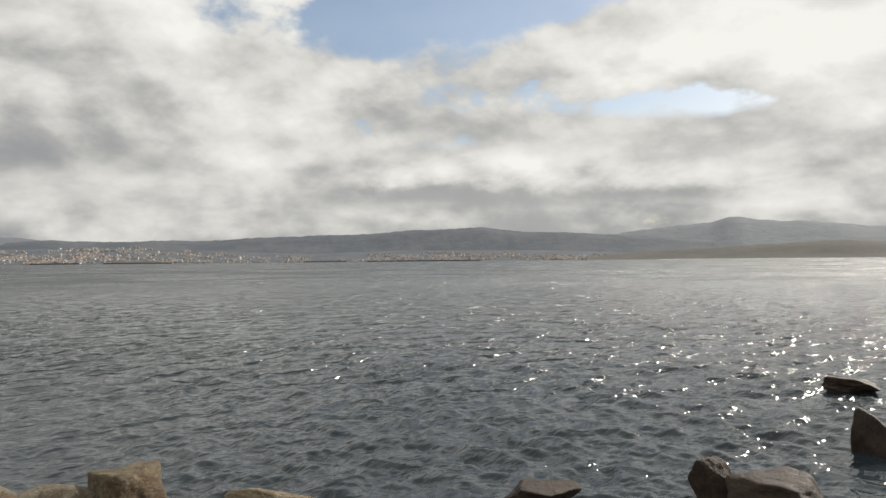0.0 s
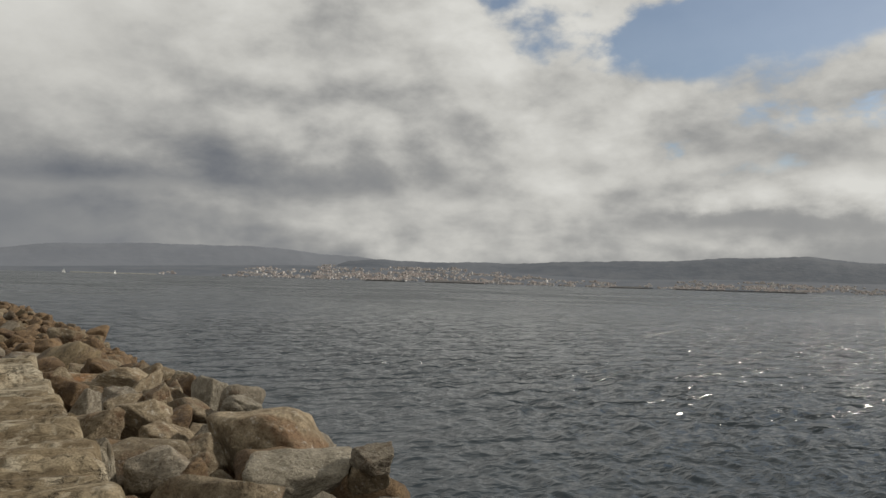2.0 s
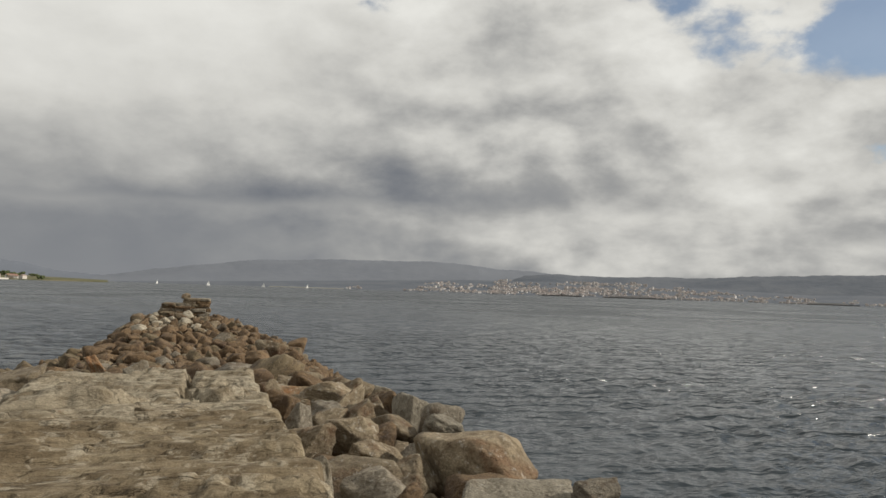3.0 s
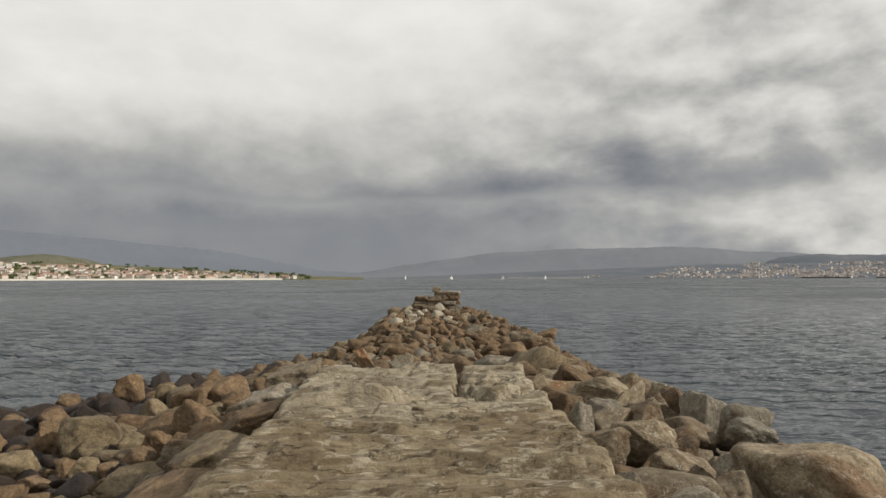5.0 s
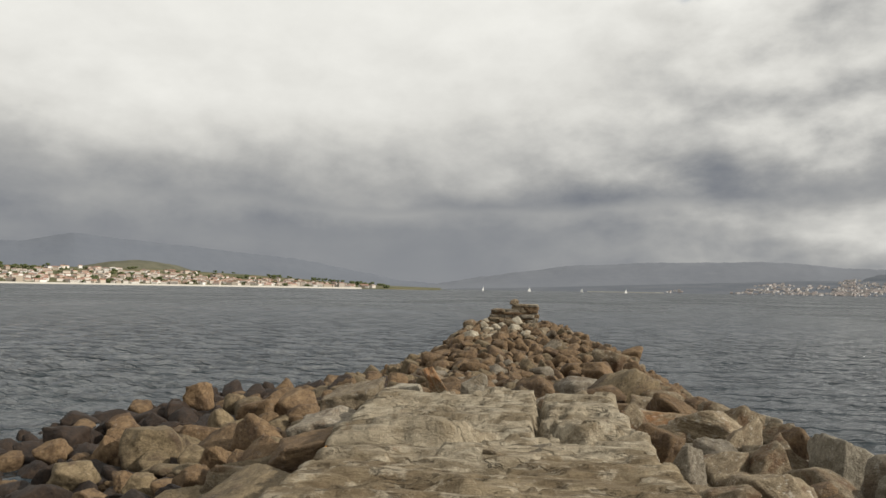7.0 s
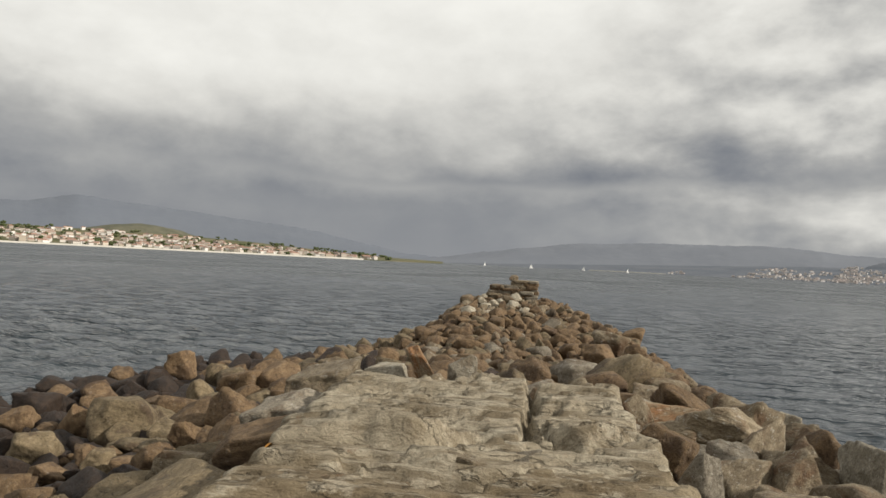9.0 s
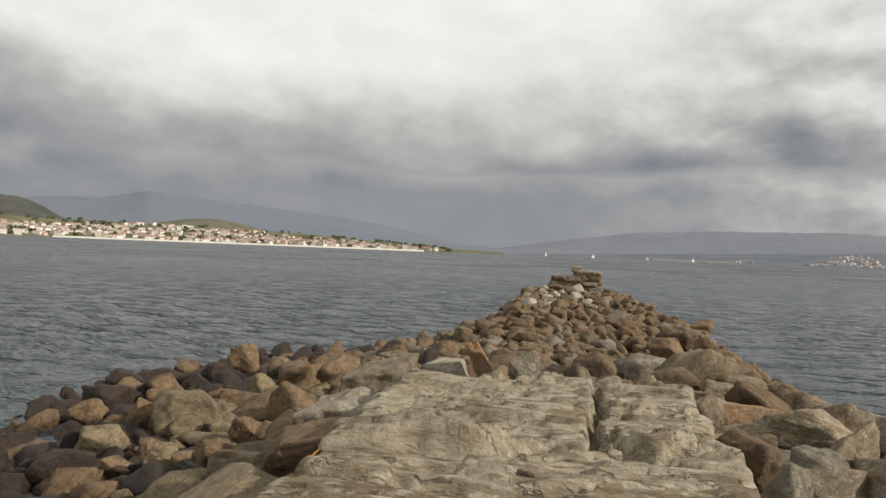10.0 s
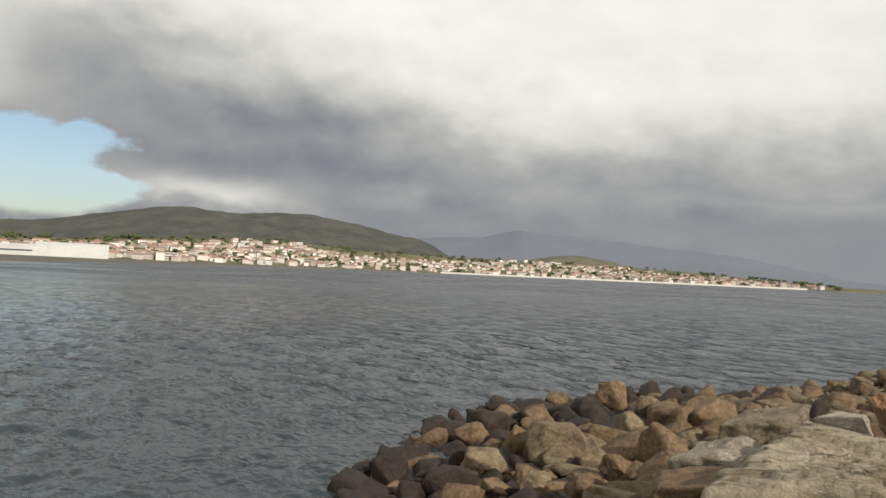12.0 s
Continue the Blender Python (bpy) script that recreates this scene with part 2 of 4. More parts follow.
def water_material():
    m, g, b = material("sea_water")
    co = g.add("ShaderNodeTexCoord").outputs["Object"]
    far = g.add("ShaderNodeVectorMath", {0: co}, operation="LENGTH").outputs["Value"]
    turned = g.add("ShaderNodeMapping", {0: co, 2: (0, 0, radians(-48))}).outputs[0]
    rot = g.add("ShaderNodeMapping", {0: turned, 3: (0.6, 1.0, 1.0)}).outputs[0]
    long = g.add("ShaderNodeMapping", {0: turned, 3: (0.42, 1.0, 1.0)}).outputs[0]
    ripple = g.noise(rot, 3.2, 4, 0.55, 0.3)
    chop = g.noise(rot, 0.9, 4, 0.58, 0.2)
    swell = g.noise(rot, 0.25, 4, 0.6, 0.3)
    gust = g.noise(co, 0.016, 7, 0.62, 0.5)
    near = g.step(far, 30, 160, 1.0, 0.0)
    wave = g.step(g.noise(long, 0.58, 4, 0.5, 0.2), 0.46, 0.72)
    wave = g.math("MULTIPLY", wave, g.step(far, 18, 60, 0.15, 0.95))
    h = g.math("ADD", g.math("MULTIPLY", g.math("MULTIPLY", ripple, 0.05), near), g.math("MULTIPLY", chop, 0.34))
    h = g.math("ADD", h, g.math("ADD", g.math("MULTIPLY", swell, 0.9), wave))
    bump = g.add("ShaderNodeBump", {"Height": h, "Strength": g.step(gust, 0.35, 0.62, 0.55, 1.0), "Distance": 1.0})
    g.put(b.inputs["Base Color"], g.mix(g.step(gust, 0.35, 0.65), (0.019, 0.027, 0.034, 1), (0.026, 0.034, 0.040, 1)))
    calm = g.step(gust, 0.40, 0.60, -0.08, 0.10)
    g.put(b.inputs["Roughness"], g.math("ADD", g.step(far, 25, 350, 0.10, 0.30), g.math("MULTIPLY", calm, g.step(far, 40, 300))))
    b.inputs["IOR"].default_value = 1.33
    g.put(b.inputs["Normal"], bump.outputs[0])
    return m


def mottled(name, c1, c2, scale, rough=0.9, bump=0.0):
    m, g, b = material(name)
    co = g.add("ShaderNodeTexCoord").outputs["Object"]
    n = g.noise(co, scale, 7, 0.65, 0.3)
    n2 = g.noise(co, scale * 7, 4, 0.6)
    f = g.math("ADD", g.math("MULTIPLY", n, 0.7), g.math("MULTIPLY", n2, 0.3))
    g.put(b.inputs["Base Color"], g.mix(g.step(f, 0.38, 0.62), (*c1, 1), (*c2, 1)))
    b.inputs["Roughness"].default_value = rough
    b.inputs["Specular IOR Level"].default_value = 0.1
    if bump:
        g.put(b.inputs["Normal"], g.add("ShaderNodeBump", {"Height": f, "Strength": 0.6, "Distance": bump}).outputs[0])
    return m


def varied(name, stops, rough=0.8):
    """A plain surface whose colour differs from piece to piece, with some weathering."""
    m, g, b = material(name)
    rnd = g.add("ShaderNodeObjectInfo").outputs["Random"]
    isl = g.add("ShaderNodeNewGeometry").outputs["Random Per Island"]
    f = g.math("FRACT", g.math("ADD", rnd, isl))
    c = g.ramp(f, stops)
    n = g.noise(g.add("ShaderNodeTexCoord").outputs["Object"], 0.6, 4)
    c = g.mix(g.step(n, 0.3, 0.7, 0.0, 0.25), c, (0.25, 0.22, 0.2, 1))
    g.put(b.inputs["Base Color"], c)
    b.inputs["Roughness"].default_value = rough
    return m


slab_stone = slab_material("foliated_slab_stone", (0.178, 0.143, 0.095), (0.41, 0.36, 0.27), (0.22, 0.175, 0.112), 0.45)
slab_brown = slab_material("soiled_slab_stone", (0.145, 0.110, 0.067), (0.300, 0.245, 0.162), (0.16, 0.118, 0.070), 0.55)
sea = water_material()
# filler behind the stones, its colour darkened to stand for shade in the gaps
core_mat = mottled("gap_shade_rubble", (0.07, 0.05, 0.035), (0.13, 0.09, 0.06), 1.5, bump=0.2)
# hill_far and hill_mid: distance haze is mixed into the base colours
hill_far = mottled("haze_tinted_far_ridge", (0.15, 0.165, 0.19), (0.18, 0.195, 0.215), 0.004, bump=20)
hill_mid = mottled("haze_tinted_woods", (0.088, 0.100, 0.120), (0.118, 0.128, 0.146), 0.006, bump=15)
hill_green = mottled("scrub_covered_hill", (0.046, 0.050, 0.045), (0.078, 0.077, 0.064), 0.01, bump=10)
# rain haze, with cloud shade on hill_rain, is put into these two colours
hill_rain = mottled("rain_haze_blue_mountain", (0.122, 0.136, 0.163), (0.130, 0.144, 0.170), 0.003, bump=10)
hill_veiled = mottled("rain_haze_tinted_hill", (0.136, 0.148, 0.172), (0.150, 0.162, 0.185), 0.004, bump=8)
ground_green = mottled("coastal_green_land", (0.06, 0.07, 0.035), (0.16, 0.14, 0.08), 0.02, bump=5)
heath = mottled("brown_headland_scrub", (0.085, 0.078, 0.066), (0.125, 0.112, 0.09), 0.01, bump=8)
hill_olive = mottled("olive_hill_scrub", (0.085, 0.085, 0.060), (0.125, 0.120, 0.085), 0.02, bump=6)
# scrub brown greyed in colour for distance haze; far quays share it
heath_far = mottled("haze_greyed_far_shore", (0.088, 0.088, 0.086), (0.110, 0.106, 0.098), 0.01, bump=8)
sand = mottled("pale_beach_sand", (0.50, 0.47, 0.41), (0.58, 0.55, 0.49), 0.05)
leaves = mottled("dark_tree_foliage", (0.035, 0.05, 0.02), (0.09, 0.10, 0.045), 0.3, bump=1)
plaster = varied("house_plaster", [(0.0, (0.68, 0.66, 0.62)), (0.3, (0.46, 0.39, 0.31)), (0.55, (0.74, 0.73, 0.70)), (0.8, (0.32, 0.26, 0.21)), (1.0, (0.58, 0.53, 0.46))])
tiles = varied("terracotta_roof", [(0.0, (0.24, 0.125, 0.085)), (0.4, (0.29, 0.155, 0.105)), (0.7, (0.17, 0.115, 0.095)), (1.0, (0.27, 0.19, 0.15))])
# plaster and tiles again, dulled and greyed to put haze into their colour
far_plaster = varied("haze_dulled_plaster", [(0.0, (0.54, 0.53, 0.51)), (0.25, (0.25, 0.235, 0.225)), (0.5, (0.62, 0.61, 0.60)), (0.7, (0.33, 0.29, 0.27)), (1.0, (0.50, 0.47, 0.44))])
far_tiles = varied("haze_greyed_roof_tiles", [(0.0, (0.22, 0.17, 0.155)), (0.5, (0.19, 0.175, 0.17)), (1.0, (0.25, 0.20, 0.185))])
glass_dark = mottled("dark_window_band", (0.04, 0.05, 0.06), (0.07, 0.08, 0.09), 0.2, rough=0.3)
sail_mat = mottled("white_sailcloth", (0.80, 0.80, 0.78), (0.86, 0.86, 0.84), 0.5)
shed_mat = mottled("white_steel_cladding", (0.44, 0.44, 0.42), (0.52, 0.52, 0.50), 0.05)
hull_mat = mottled("white_gelcoat", (0.74, 0.74, 0.72), (0.80, 0.80, 0.78), 0.5, rough=0.4)
metal = mottled("grey_aluminium", (0.45, 0.45, 0.46), (0.55, 0.55, 0.56), 1.0, rough=0.4)

# ---- plan: s runs out along the breakwater, d across it to its seaward side ----
AX = Vector((-0.82, 0.572, 0)).normalized()
AC = Vector((AX.y, -AX.x, 0))
HEAD = math.degrees(math.atan2(AX.y, AX.x))


def place(s, d, z=0.0):
    return AX * s + AC * d + Vector((0, 0, z))


def lerp(x, table):
    return float(np.interp(x, [a for a, _ in table], [b for _, b in table]))


CREST = [(-20, -0.7), (16, -0.7), (18, -0.65), (22, -0.95), (28, -1.45), (34, -1.75), (40, -1.55), (46, -1.0), (50, -0.45), (54, -0.5), (57, -2.2), (60, -4.6)]
LEFT_TOP = [(-20, -3.2), (17, -3.4), (20, -2.6), (26, -1.6), (40, -2.4), (48, -2.8), (54, -2.2), (60, -1.0)]
LEFT_EDGE = [(-20, -7), (12, -8), (16, -9.8), (21, -13.2), (25, -15), (30, -16.8), (34, -17), (38, -16), (42, -14), (46, -11.2), (50, -8), (54, -6), (60, -4)]
RIGHT_TOP = [(-20, 4.0), (12, 4.6), (16, 4.1), (20, 3.8), (28, 4.3), (36, 4.8), (44, 4.6), (48, 3.2), (52, 2.0), (60, 1.0)]
RIGHT_EDGE = [(-20, 8.5), (20, 8.5), (33, 8.8), (40, 9.4), (47, 9.0), (52, 6.8), (56, 4.6), (60, 3)]


def rubble_height(s, d):
    c = lerp(s, CREST)
    lt, le, rt, re = (lerp(s, t) for t in (LEFT_TOP, LEFT_EDGE, RIGHT_TOP, RIGHT_EDGE))
    if d < lt:
        k = (lt - d) / (lt - le)
        k = 1 - (1 - k) ** 1.7 if k < 1 else k
    elif d > rt:
        k = (d - rt) / (re - rt)
        k = 1 - (1 - k) ** 1.15 if k < 1 else k
    else:
        k = 0.0
    z = c + (WATER - c) * k
    return z if c > WATER + 0.4 else min(z, c)


def mesh_object(name, verts, faces, mat, parent=None, smooth=True):
    me = bpy.data.meshes.new(name)
    me.from_pydata([tuple(v) for v in verts], [], faces)
    me.materials.append(mat)
    if smooth:
        me.polygons.foreach_set("use_smooth", [True] * len(me.polygons))
    me.update()
    ob = new(name, me)
    ob.parent = parent
    return ob


def part(name, bm, mat, parent, label="", smooth=False):
    me = bpy.data.meshes.new(name)
    bm.to_mesh(me)
    bm.free()
    me.materials.append(mat)
    if smooth:
        me.polygons.foreach_set("use_smooth", [True] * len(me.polygons))
    ob = new(name, me)
    ob.parent = parent
    return tagged(ob, label) if label else ob


def grid_faces(n, m):
    return [(i * m + j, i * m + j + 1, (i + 1) * m + j + 1, (i + 1) * m + j) for i in range(n - 1) for j in range(m - 1)]


# ---- the sea ----
def build_sea():
    """One sheet of choppy water out to the horizon, laid in rings that widen with distance."""
    rng = np.random.default_rng(5)
    az = np.radians(np.concatenate([np.arange(-38, 130, 0.23), np.arange(130, 322.1, 3.0)]))
    rad = np.concatenate([[0.5, 3.0], 5.6 / np.arange(0.6, 0.0026, -0.0010), [2600, 3400, 4600, 7000]])
    a, r = np.meshgrid(az, rad, indexing="ij")
    xs, ys = -np.sin(a) * r, np.cos(a) * r
    z = np.zeros_like(xs)
    count = 80
    for _ in range(count):
        wl = 0.36 * (2.8 / 0.36) ** rng.random() ** 1.4
        head = radians(-140) + rng.normal(0, 0.75)
        k = 2 * math.pi / wl
        along = xs * math.cos(head) + ys * math.sin(head)
        across = ys * math.cos(head) - xs * math.sin(head)
        ph = k * along + 1.6 * np.sin(across * k * rng.uniform(0.10, 0.22) + rng.uniform(0, 6.28)) + rng.uniform(0, 6.28)
        fade = np.clip(wl / (r * 0.0035) / 2.5 - 0.4, 0, 1)
        z += fade * 0.26 / k / math.sqrt(count / 2) * ((1 - np.abs(np.sin(ph / 2))) * 2.2 - 0.8)
    # gusts roughen the water in patches; the lee of the mole lies calmer
    gust = 0.82 + 0.28 * np.sin(xs * 0.045 + 1.7 * np.sin(ys * 0.031)) * np.sin(ys * 0.052 + 1.3 * np.sin(xs * 0.027 + 1.0))
    s_, d_ = (xs - 4) * AX.x + (ys + 2.2) * AX.y, (xs - 4) * AC.x + (ys + 2.2) * AC.y
    lee = np.clip(1 - np.abs(d_ - 13) / 12, 0, 1) * np.clip((s_ - 14) / 12, 0, 1) * np.clip((70 - s_) / 20, 0, 1)
    z *= gust * (1 - 0.55 * lee)
    v = np.stack([xs, ys, z], -1).reshape(-1, 3)
    ob = mesh_object("water", v.tolist(), [f[::-1] for f in grid_faces(len(az), len(rad))], sea)
    ob.location = (-4, 2.2, WATER)
    tagged(ob, "grey-blue choppy sea water of the bay", "water", kind="structure")


build_sea()


# ---- boulders ----
def icosphere(sub):
    bm = bmesh.new()
    bmesh.ops.create_icosphere(bm, subdivisions=sub, radius=1.0)
    v = np.array([p.co[:] for p in bm.verts])
    f = [[q.index for q in p.verts] for p in bm.faces]
    bm.free()
    return v, f


ICO = {k: icosphere(k) for k in (3, 4, 5)}


def rock_shape(seed, sub, planes=13, sharp=60.0, rough=0.035, boxy=0.0):
    """A broken boulder: a rounded polyhedron cut by random planes, with lumps and pits."""
    rng = np.random.default_rng(seed)
    v, f = ICO[sub]
    nrm = rng.normal(size=(planes, 3))
    if boxy > 0:
        six = np.array([(1, 0, 0), (-1, 0, 0), (0, 1, 0), (0, -1, 0), (0, 0, 1), (0, 0, -1)], float)
        nrm[:6] = six + rng.normal(size=(6, 3)) * (1 - boxy) * 0.5
    nrm /= np.linalg.norm(nrm, axis=1)[:, None]
    dist = rng.uniform(0.60, 0.92, planes)
    if boxy > 0:
        dist[:6] = rng.uniform(0.66, 0.80, 6)
    k = np.maximum(v @ nrm.T, 0) / dist
    r = 1.0 / np.maximum((k ** sharp).sum(1), 1e-9) ** (1 / sharp)
    r = np.minimum(r, 1.35)
    p = v * r[:, None]
    off = Vector(rng.uniform(-50, 50, 3))
    for i in range(len(p)):
        q = Vector(p[i])
        n = noise.fractal(q * 1.7 + off, 1.0, 2.0, 4) * rough * 1.6 + noise.noise(q * 7 + off) * rough * 0.35
        p[i] *= 1 + n
    lo, hi = p.min(0), p.max(0)
    p = (p - (lo + hi) / 2) / (hi - lo)      # unit box
    return p, f


def rock_mesh(name, seed, sub, mat, **kw):
    p, f = rock_shape(seed, sub, **kw)
    me = bpy.data.meshes.new(name)
    me.from_pydata(p.tolist(), [], f)
    me.materials.append(mat)
    me.polygons.foreach_set("use_smooth", [True] * len(me.polygons))
    return me


TONE = {"tan_granite": ("tan granite", "warm tan weathered"), "brown_granite": ("brown", "rust-brown weathered"), "grey_granite": ("grey", "grey lichen-spotted"),
        "ochre_granite": ("ochre", "dull ochre weathered"), "pale_granite": ("pale", "pale whitish"), "rust_stained_granite": ("rust", "rust-stained tan"), "wet_weedy_rock": ("dark", "dark wet seaweed-stained")}
hand_seed = [100]
TAKEN = []


def boulder(mat, s, d, z, w, dep, h, turn=0.0, lean=0.0, tilt=0.0, boxy=0.45, sharp=24.0, roll=False, where="on the breakwater"):
    """One large boulder of its own shape; z is its middle."""
    hand_seed[0] += 1
    seed = hand_seed[0]
    if roll:
        lie = np.random.default_rng(seed).normal(0, 1, 3)
        boxy = 0.0 if seed % 3 else boxy
        turn, lean, tilt = turn + lie[0] * 40, lean + lie[1] * 12, tilt + lie[2] * 12
    me = rock_mesh("boulder", seed, 5 if s < 24 else 4, mat, boxy=boxy, sharp=sharp * 1.9, rough=0.06, planes=9 if boxy >= 0.8 else 12)
    ob = new("boulder", me)
    ob.matrix_world = Matrix.Translation(place(s, d, z)) @ pose(0, 0, 0, lean, tilt, HEAD - 90 + turn) @ Matrix.Diagonal((w * 1.04, dep * 1.15, h * 1.05, 1))
    shape = "block-like" if boxy > 0.4 else "rounded angular"
    tagged(ob, TONE[mat.name][1] + " " + shape + " granite boulder " + where, "boulder", "boulders of the breakwater")
    TAKEN.append((s, d, max(w, dep) * 0.5))
    return ob


boulder(orange, 21.27, -1.85, -0.50, 0.36, 0.40, 1.05, tilt=-32, boxy=0.7)
boulder(white, 21.31, -1.10, -0.56, 0.60, 0.50, 0.80, boxy=0.5)
boulder(white, 21.75, -2.58, -0.69, 0.82, 0.74, 0.44)
boulder(brown, 34.10, 3.20, -1.60, 1.70, 1.30, 0.80)
boulder(brown, 44.82, 5.82, -1.84, 1.28, 1.16, 1.28)
boulder(grey, 8.84, 3.48, -0.15, 0.39, 0.35, 0.28)
boulder(tan, 8.00, 5.24, -0.97, 0.83, 0.74, 0.56)
boulder(tan, 6.29, 5.78, -0.97, 0.74, 0.67, 0.34)
boulder(dark, 4.92, 18.60, -3.78, 0.93, 0.84, 1.31)
boulder(dark, 3.52, 18.42, -3.69, 2.05, 1.84, 0.91)
boulder(dark, 3.89, 36.41, -3.77, 2.17, 1.95, 0.76)
boulder(dark, 1.95, 25.34, -3.89, 1.46, 1.32, 2.20)
boulder(dark, 8.01, 15.74, -3.75, 1.53, 1.38, 0.52)
boulder(dark, 45.09, -9.33, -3.71, 1.13, 1.01, 1.28)
boulder(brown, 35.59, -12.70, -2.95, 1.15, 1.04, 1.15)
boulder(dark, 22.75, -13.20, -3.77, 0.86, 0.78, 1.01)
boulder(dark, 22.62, -14.08, -3.89, 0.30, 0.27, 0.41)
boulder(tan, 13.18, -0.66, -0.10, 0.62, 0.46, 0.30, turn=24, tilt=10, boxy=0.6, where="broken off between the slabs")
boulder(grey, 13.42, -0.25, -0.11, 0.42, 0.40, 0.26, turn=-15, tilt=-10, boxy=0.6, where="wedged between the slabs")
boulder(tan, 17.95, -2.92, -0.34, 0.95, 1.50, 0.62, tilt=-10, boxy=0.85)
boulder(grey, 16.40, -2.98, -0.52, 0.85, 1.15, 0.60, tilt=-16, boxy=0.85)
boulder(brown, 15.15, -3.02, -0.58, 0.90, 0.95, 0.52, tilt=-14, boxy=0.8)
boulder(ochre, 13.55, -3.00, -0.70, 0.95, 1.90, 0.66, tilt=-15, boxy=0.92)
boulder(brown, 11.35, -3.00, -0.78, 0.95, 2.20, 0.66, tilt=-12, boxy=0.92)
boulder(brown, 15.4, 1.33, -0.40, 0.50, 0.55, 0.72, roll=True)
boulder(grey, 14.9, 1.66, -0.53, 0.45, 0.50, 0.62, roll=True)
boulder(tan, 18.2, 2.86, -0.64, 1.55, 1.10, 0.78, turn=-12, tilt=9, boxy=0.4)
boulder(orange, 19.4, 2.32, -0.82, 1.05, 0.80, 0.62, tilt=-6)
boulder(tan, 15.8, 2.85, -0.63, 0.66, 0.70, 0.62, boxy=0.2, roll=True)
boulder(grey, 16.3, 2.36, -0.67, 0.74, 0.66, 0.42, roll=True)
boulder(white, 19.9, 4.22, -0.92, 0.68, 0.70, 0.60, roll=True)
boulder(brown, 17.5, 3.86, -0.94, 0.75, 0.90, 1.02, roll=True)
boulder(white, 16.1, 3.92, -0.84, 0.82, 0.80, 1.08, turn=25, tilt=12, boxy=0.5)
boulder(tan, 13.2, 1.54, -0.48, 0.60, 0.62, 0.60, turn=30, tilt=14, boxy=0.5)
boulder(tan, 13.9, 2.30, -0.58, 0.82, 0.85, 0.70, boxy=0.1, roll=True)
boulder(white, 14.6, 3.91, -0.62, 0.66, 0.70, 0.50, roll=True)
boulder(brown, 13.6, 2.72, -0.62, 0.40, 0.42, 0.46, roll=True)
boulder(grey, 12.6, 2.87, -0.80, 0.60, 0.66, 0.82, turn=20, tilt=24, boxy=0.3)
boulder(tan, 12.5, 2.27, -0.66, 0.70, 0.66, 0.62, roll=True)
boulder(tan, 11.7, 3.34, -0.56, 1.25, 1.35, 1.15, turn=65, lean=24, tilt=-18, boxy=0.0, sharp=5)
boulder(white, 9.4, 2.90, -0.34, 1.15, 0.95, 0.56, roll=True)
boulder(white, 10.9, 1.30, -0.47, 0.26, 0.60, 0.68, tilt=-8)
boulder(tan, 9.0, 3.54, -0.34, 0.45, 0.45, 0.42, roll=True)
boulder(grey, 10.6, 1.83, -0.55, 0.72, 0.70, 0.56, roll=True)
boulder(brown, 9.9, 2.00, -0.46, 0.45, 0.45, 0.38, roll=True)
boulder(grey, 12.2, 4.14, -0.75, 0.50, 0.60, 0.70, roll=True)
boulder(tan, 11.4, 2.45, -0.62, 0.55, 0.60, 0.50, roll=True)
boulder(brown, 24.5, 0.24, -1.01, 0.92, 0.84, 1.00, roll=True)
boulder(grey, 25.5, 1.64, -1.17, 1.42, 1.20, 1.00, boxy=0.75, turn=14)
boulder(dark, 23.6, -0.60, -1.07, 0.85, 0.74, 0.70, roll=True)
boulder(brown, 29, 2.51, -0.95, 1.30, 1.12, 0.80, roll=True)
boulder(brown, 26.5, 3.17, -1.15, 1.30, 1.18, 1.00, tilt=18)
boulder(tan, 33, 3.23, -0.95, 1.25, 1.15, 0.80, roll=True)
boulder(tan, 22.2, 2.60, -0.95, 1.20, 1.00, 0.70, roll=True)
boulder(brown, 22.6, 3.55, -1.10, 0.90, 0.80, 0.70, roll=True)
boulder(dark, 29.68, -14.78, -3.65, 1.34, 1.15, 1.17, roll=True)
boulder(brown, 27.23, -12.09, -3.48, 1.10, 0.94, 1.10, roll=True)
boulder(brown, 31.75, -13.94, -3.68, 1.45, 1.24, 0.99, roll=True)
boulder(dark, 33.14, -13.47, -3.72, 0.87, 0.75, 0.82, roll=True)
boulder(dark, 34.61, -13.25, -3.55, 1.14, 0.98, 1.12, roll=True)
boulder(ochre, 34.53, -11.06, -3.24, 0.90, 0.77, 1.22, roll=True)
boulder(ochre, 26.56, -10.38, -3.15, 1.70, 1.46, 1.29, roll=True)
boulder(ochre, 30.94, -10.10, -3.15, 0.98, 0.84, 1.05, roll=True)
boulder(brown, 26.52, -8.34, -2.95, 1.75, 1.50, 0.91, roll=True)
boulder(brown, 31.80, -8.79, -2.86, 1.51, 1.29, 1.20, roll=True)
boulder(brown, 31.93, -7.68, -2.71, 1.70, 1.46, 1.11, roll=True)
boulder(dark, 37.72, -7.48, -2.72, 1.23, 1.05, 1.10, roll=True)
boulder(ochre, 35.77, -6.69, -2.75, 1.38, 1.18, 0.72, roll=True)
boulder(brown, 25.58, -6.88, -2.52, 1.35, 1.15, 1.08, roll=True)
boulder(brown, 26.83, -12.67, -3.76, 1.00, 0.86, 0.71, roll=True)
boulder(ochre, 24.33, -11.40, -3.48, 1.24, 1.06, 1.04, roll=True)
boulder(brown, 23.94, -9.89, -3.41, 0.84, 0.72, 0.69, roll=True)
boulder(ochre, 22.19, -8.55, -3.07, 0.81, 0.70, 0.81, roll=True)
boulder(brown, 21.15, -7.04, -2.60, 0.98, 0.84, 0.87, roll=True)
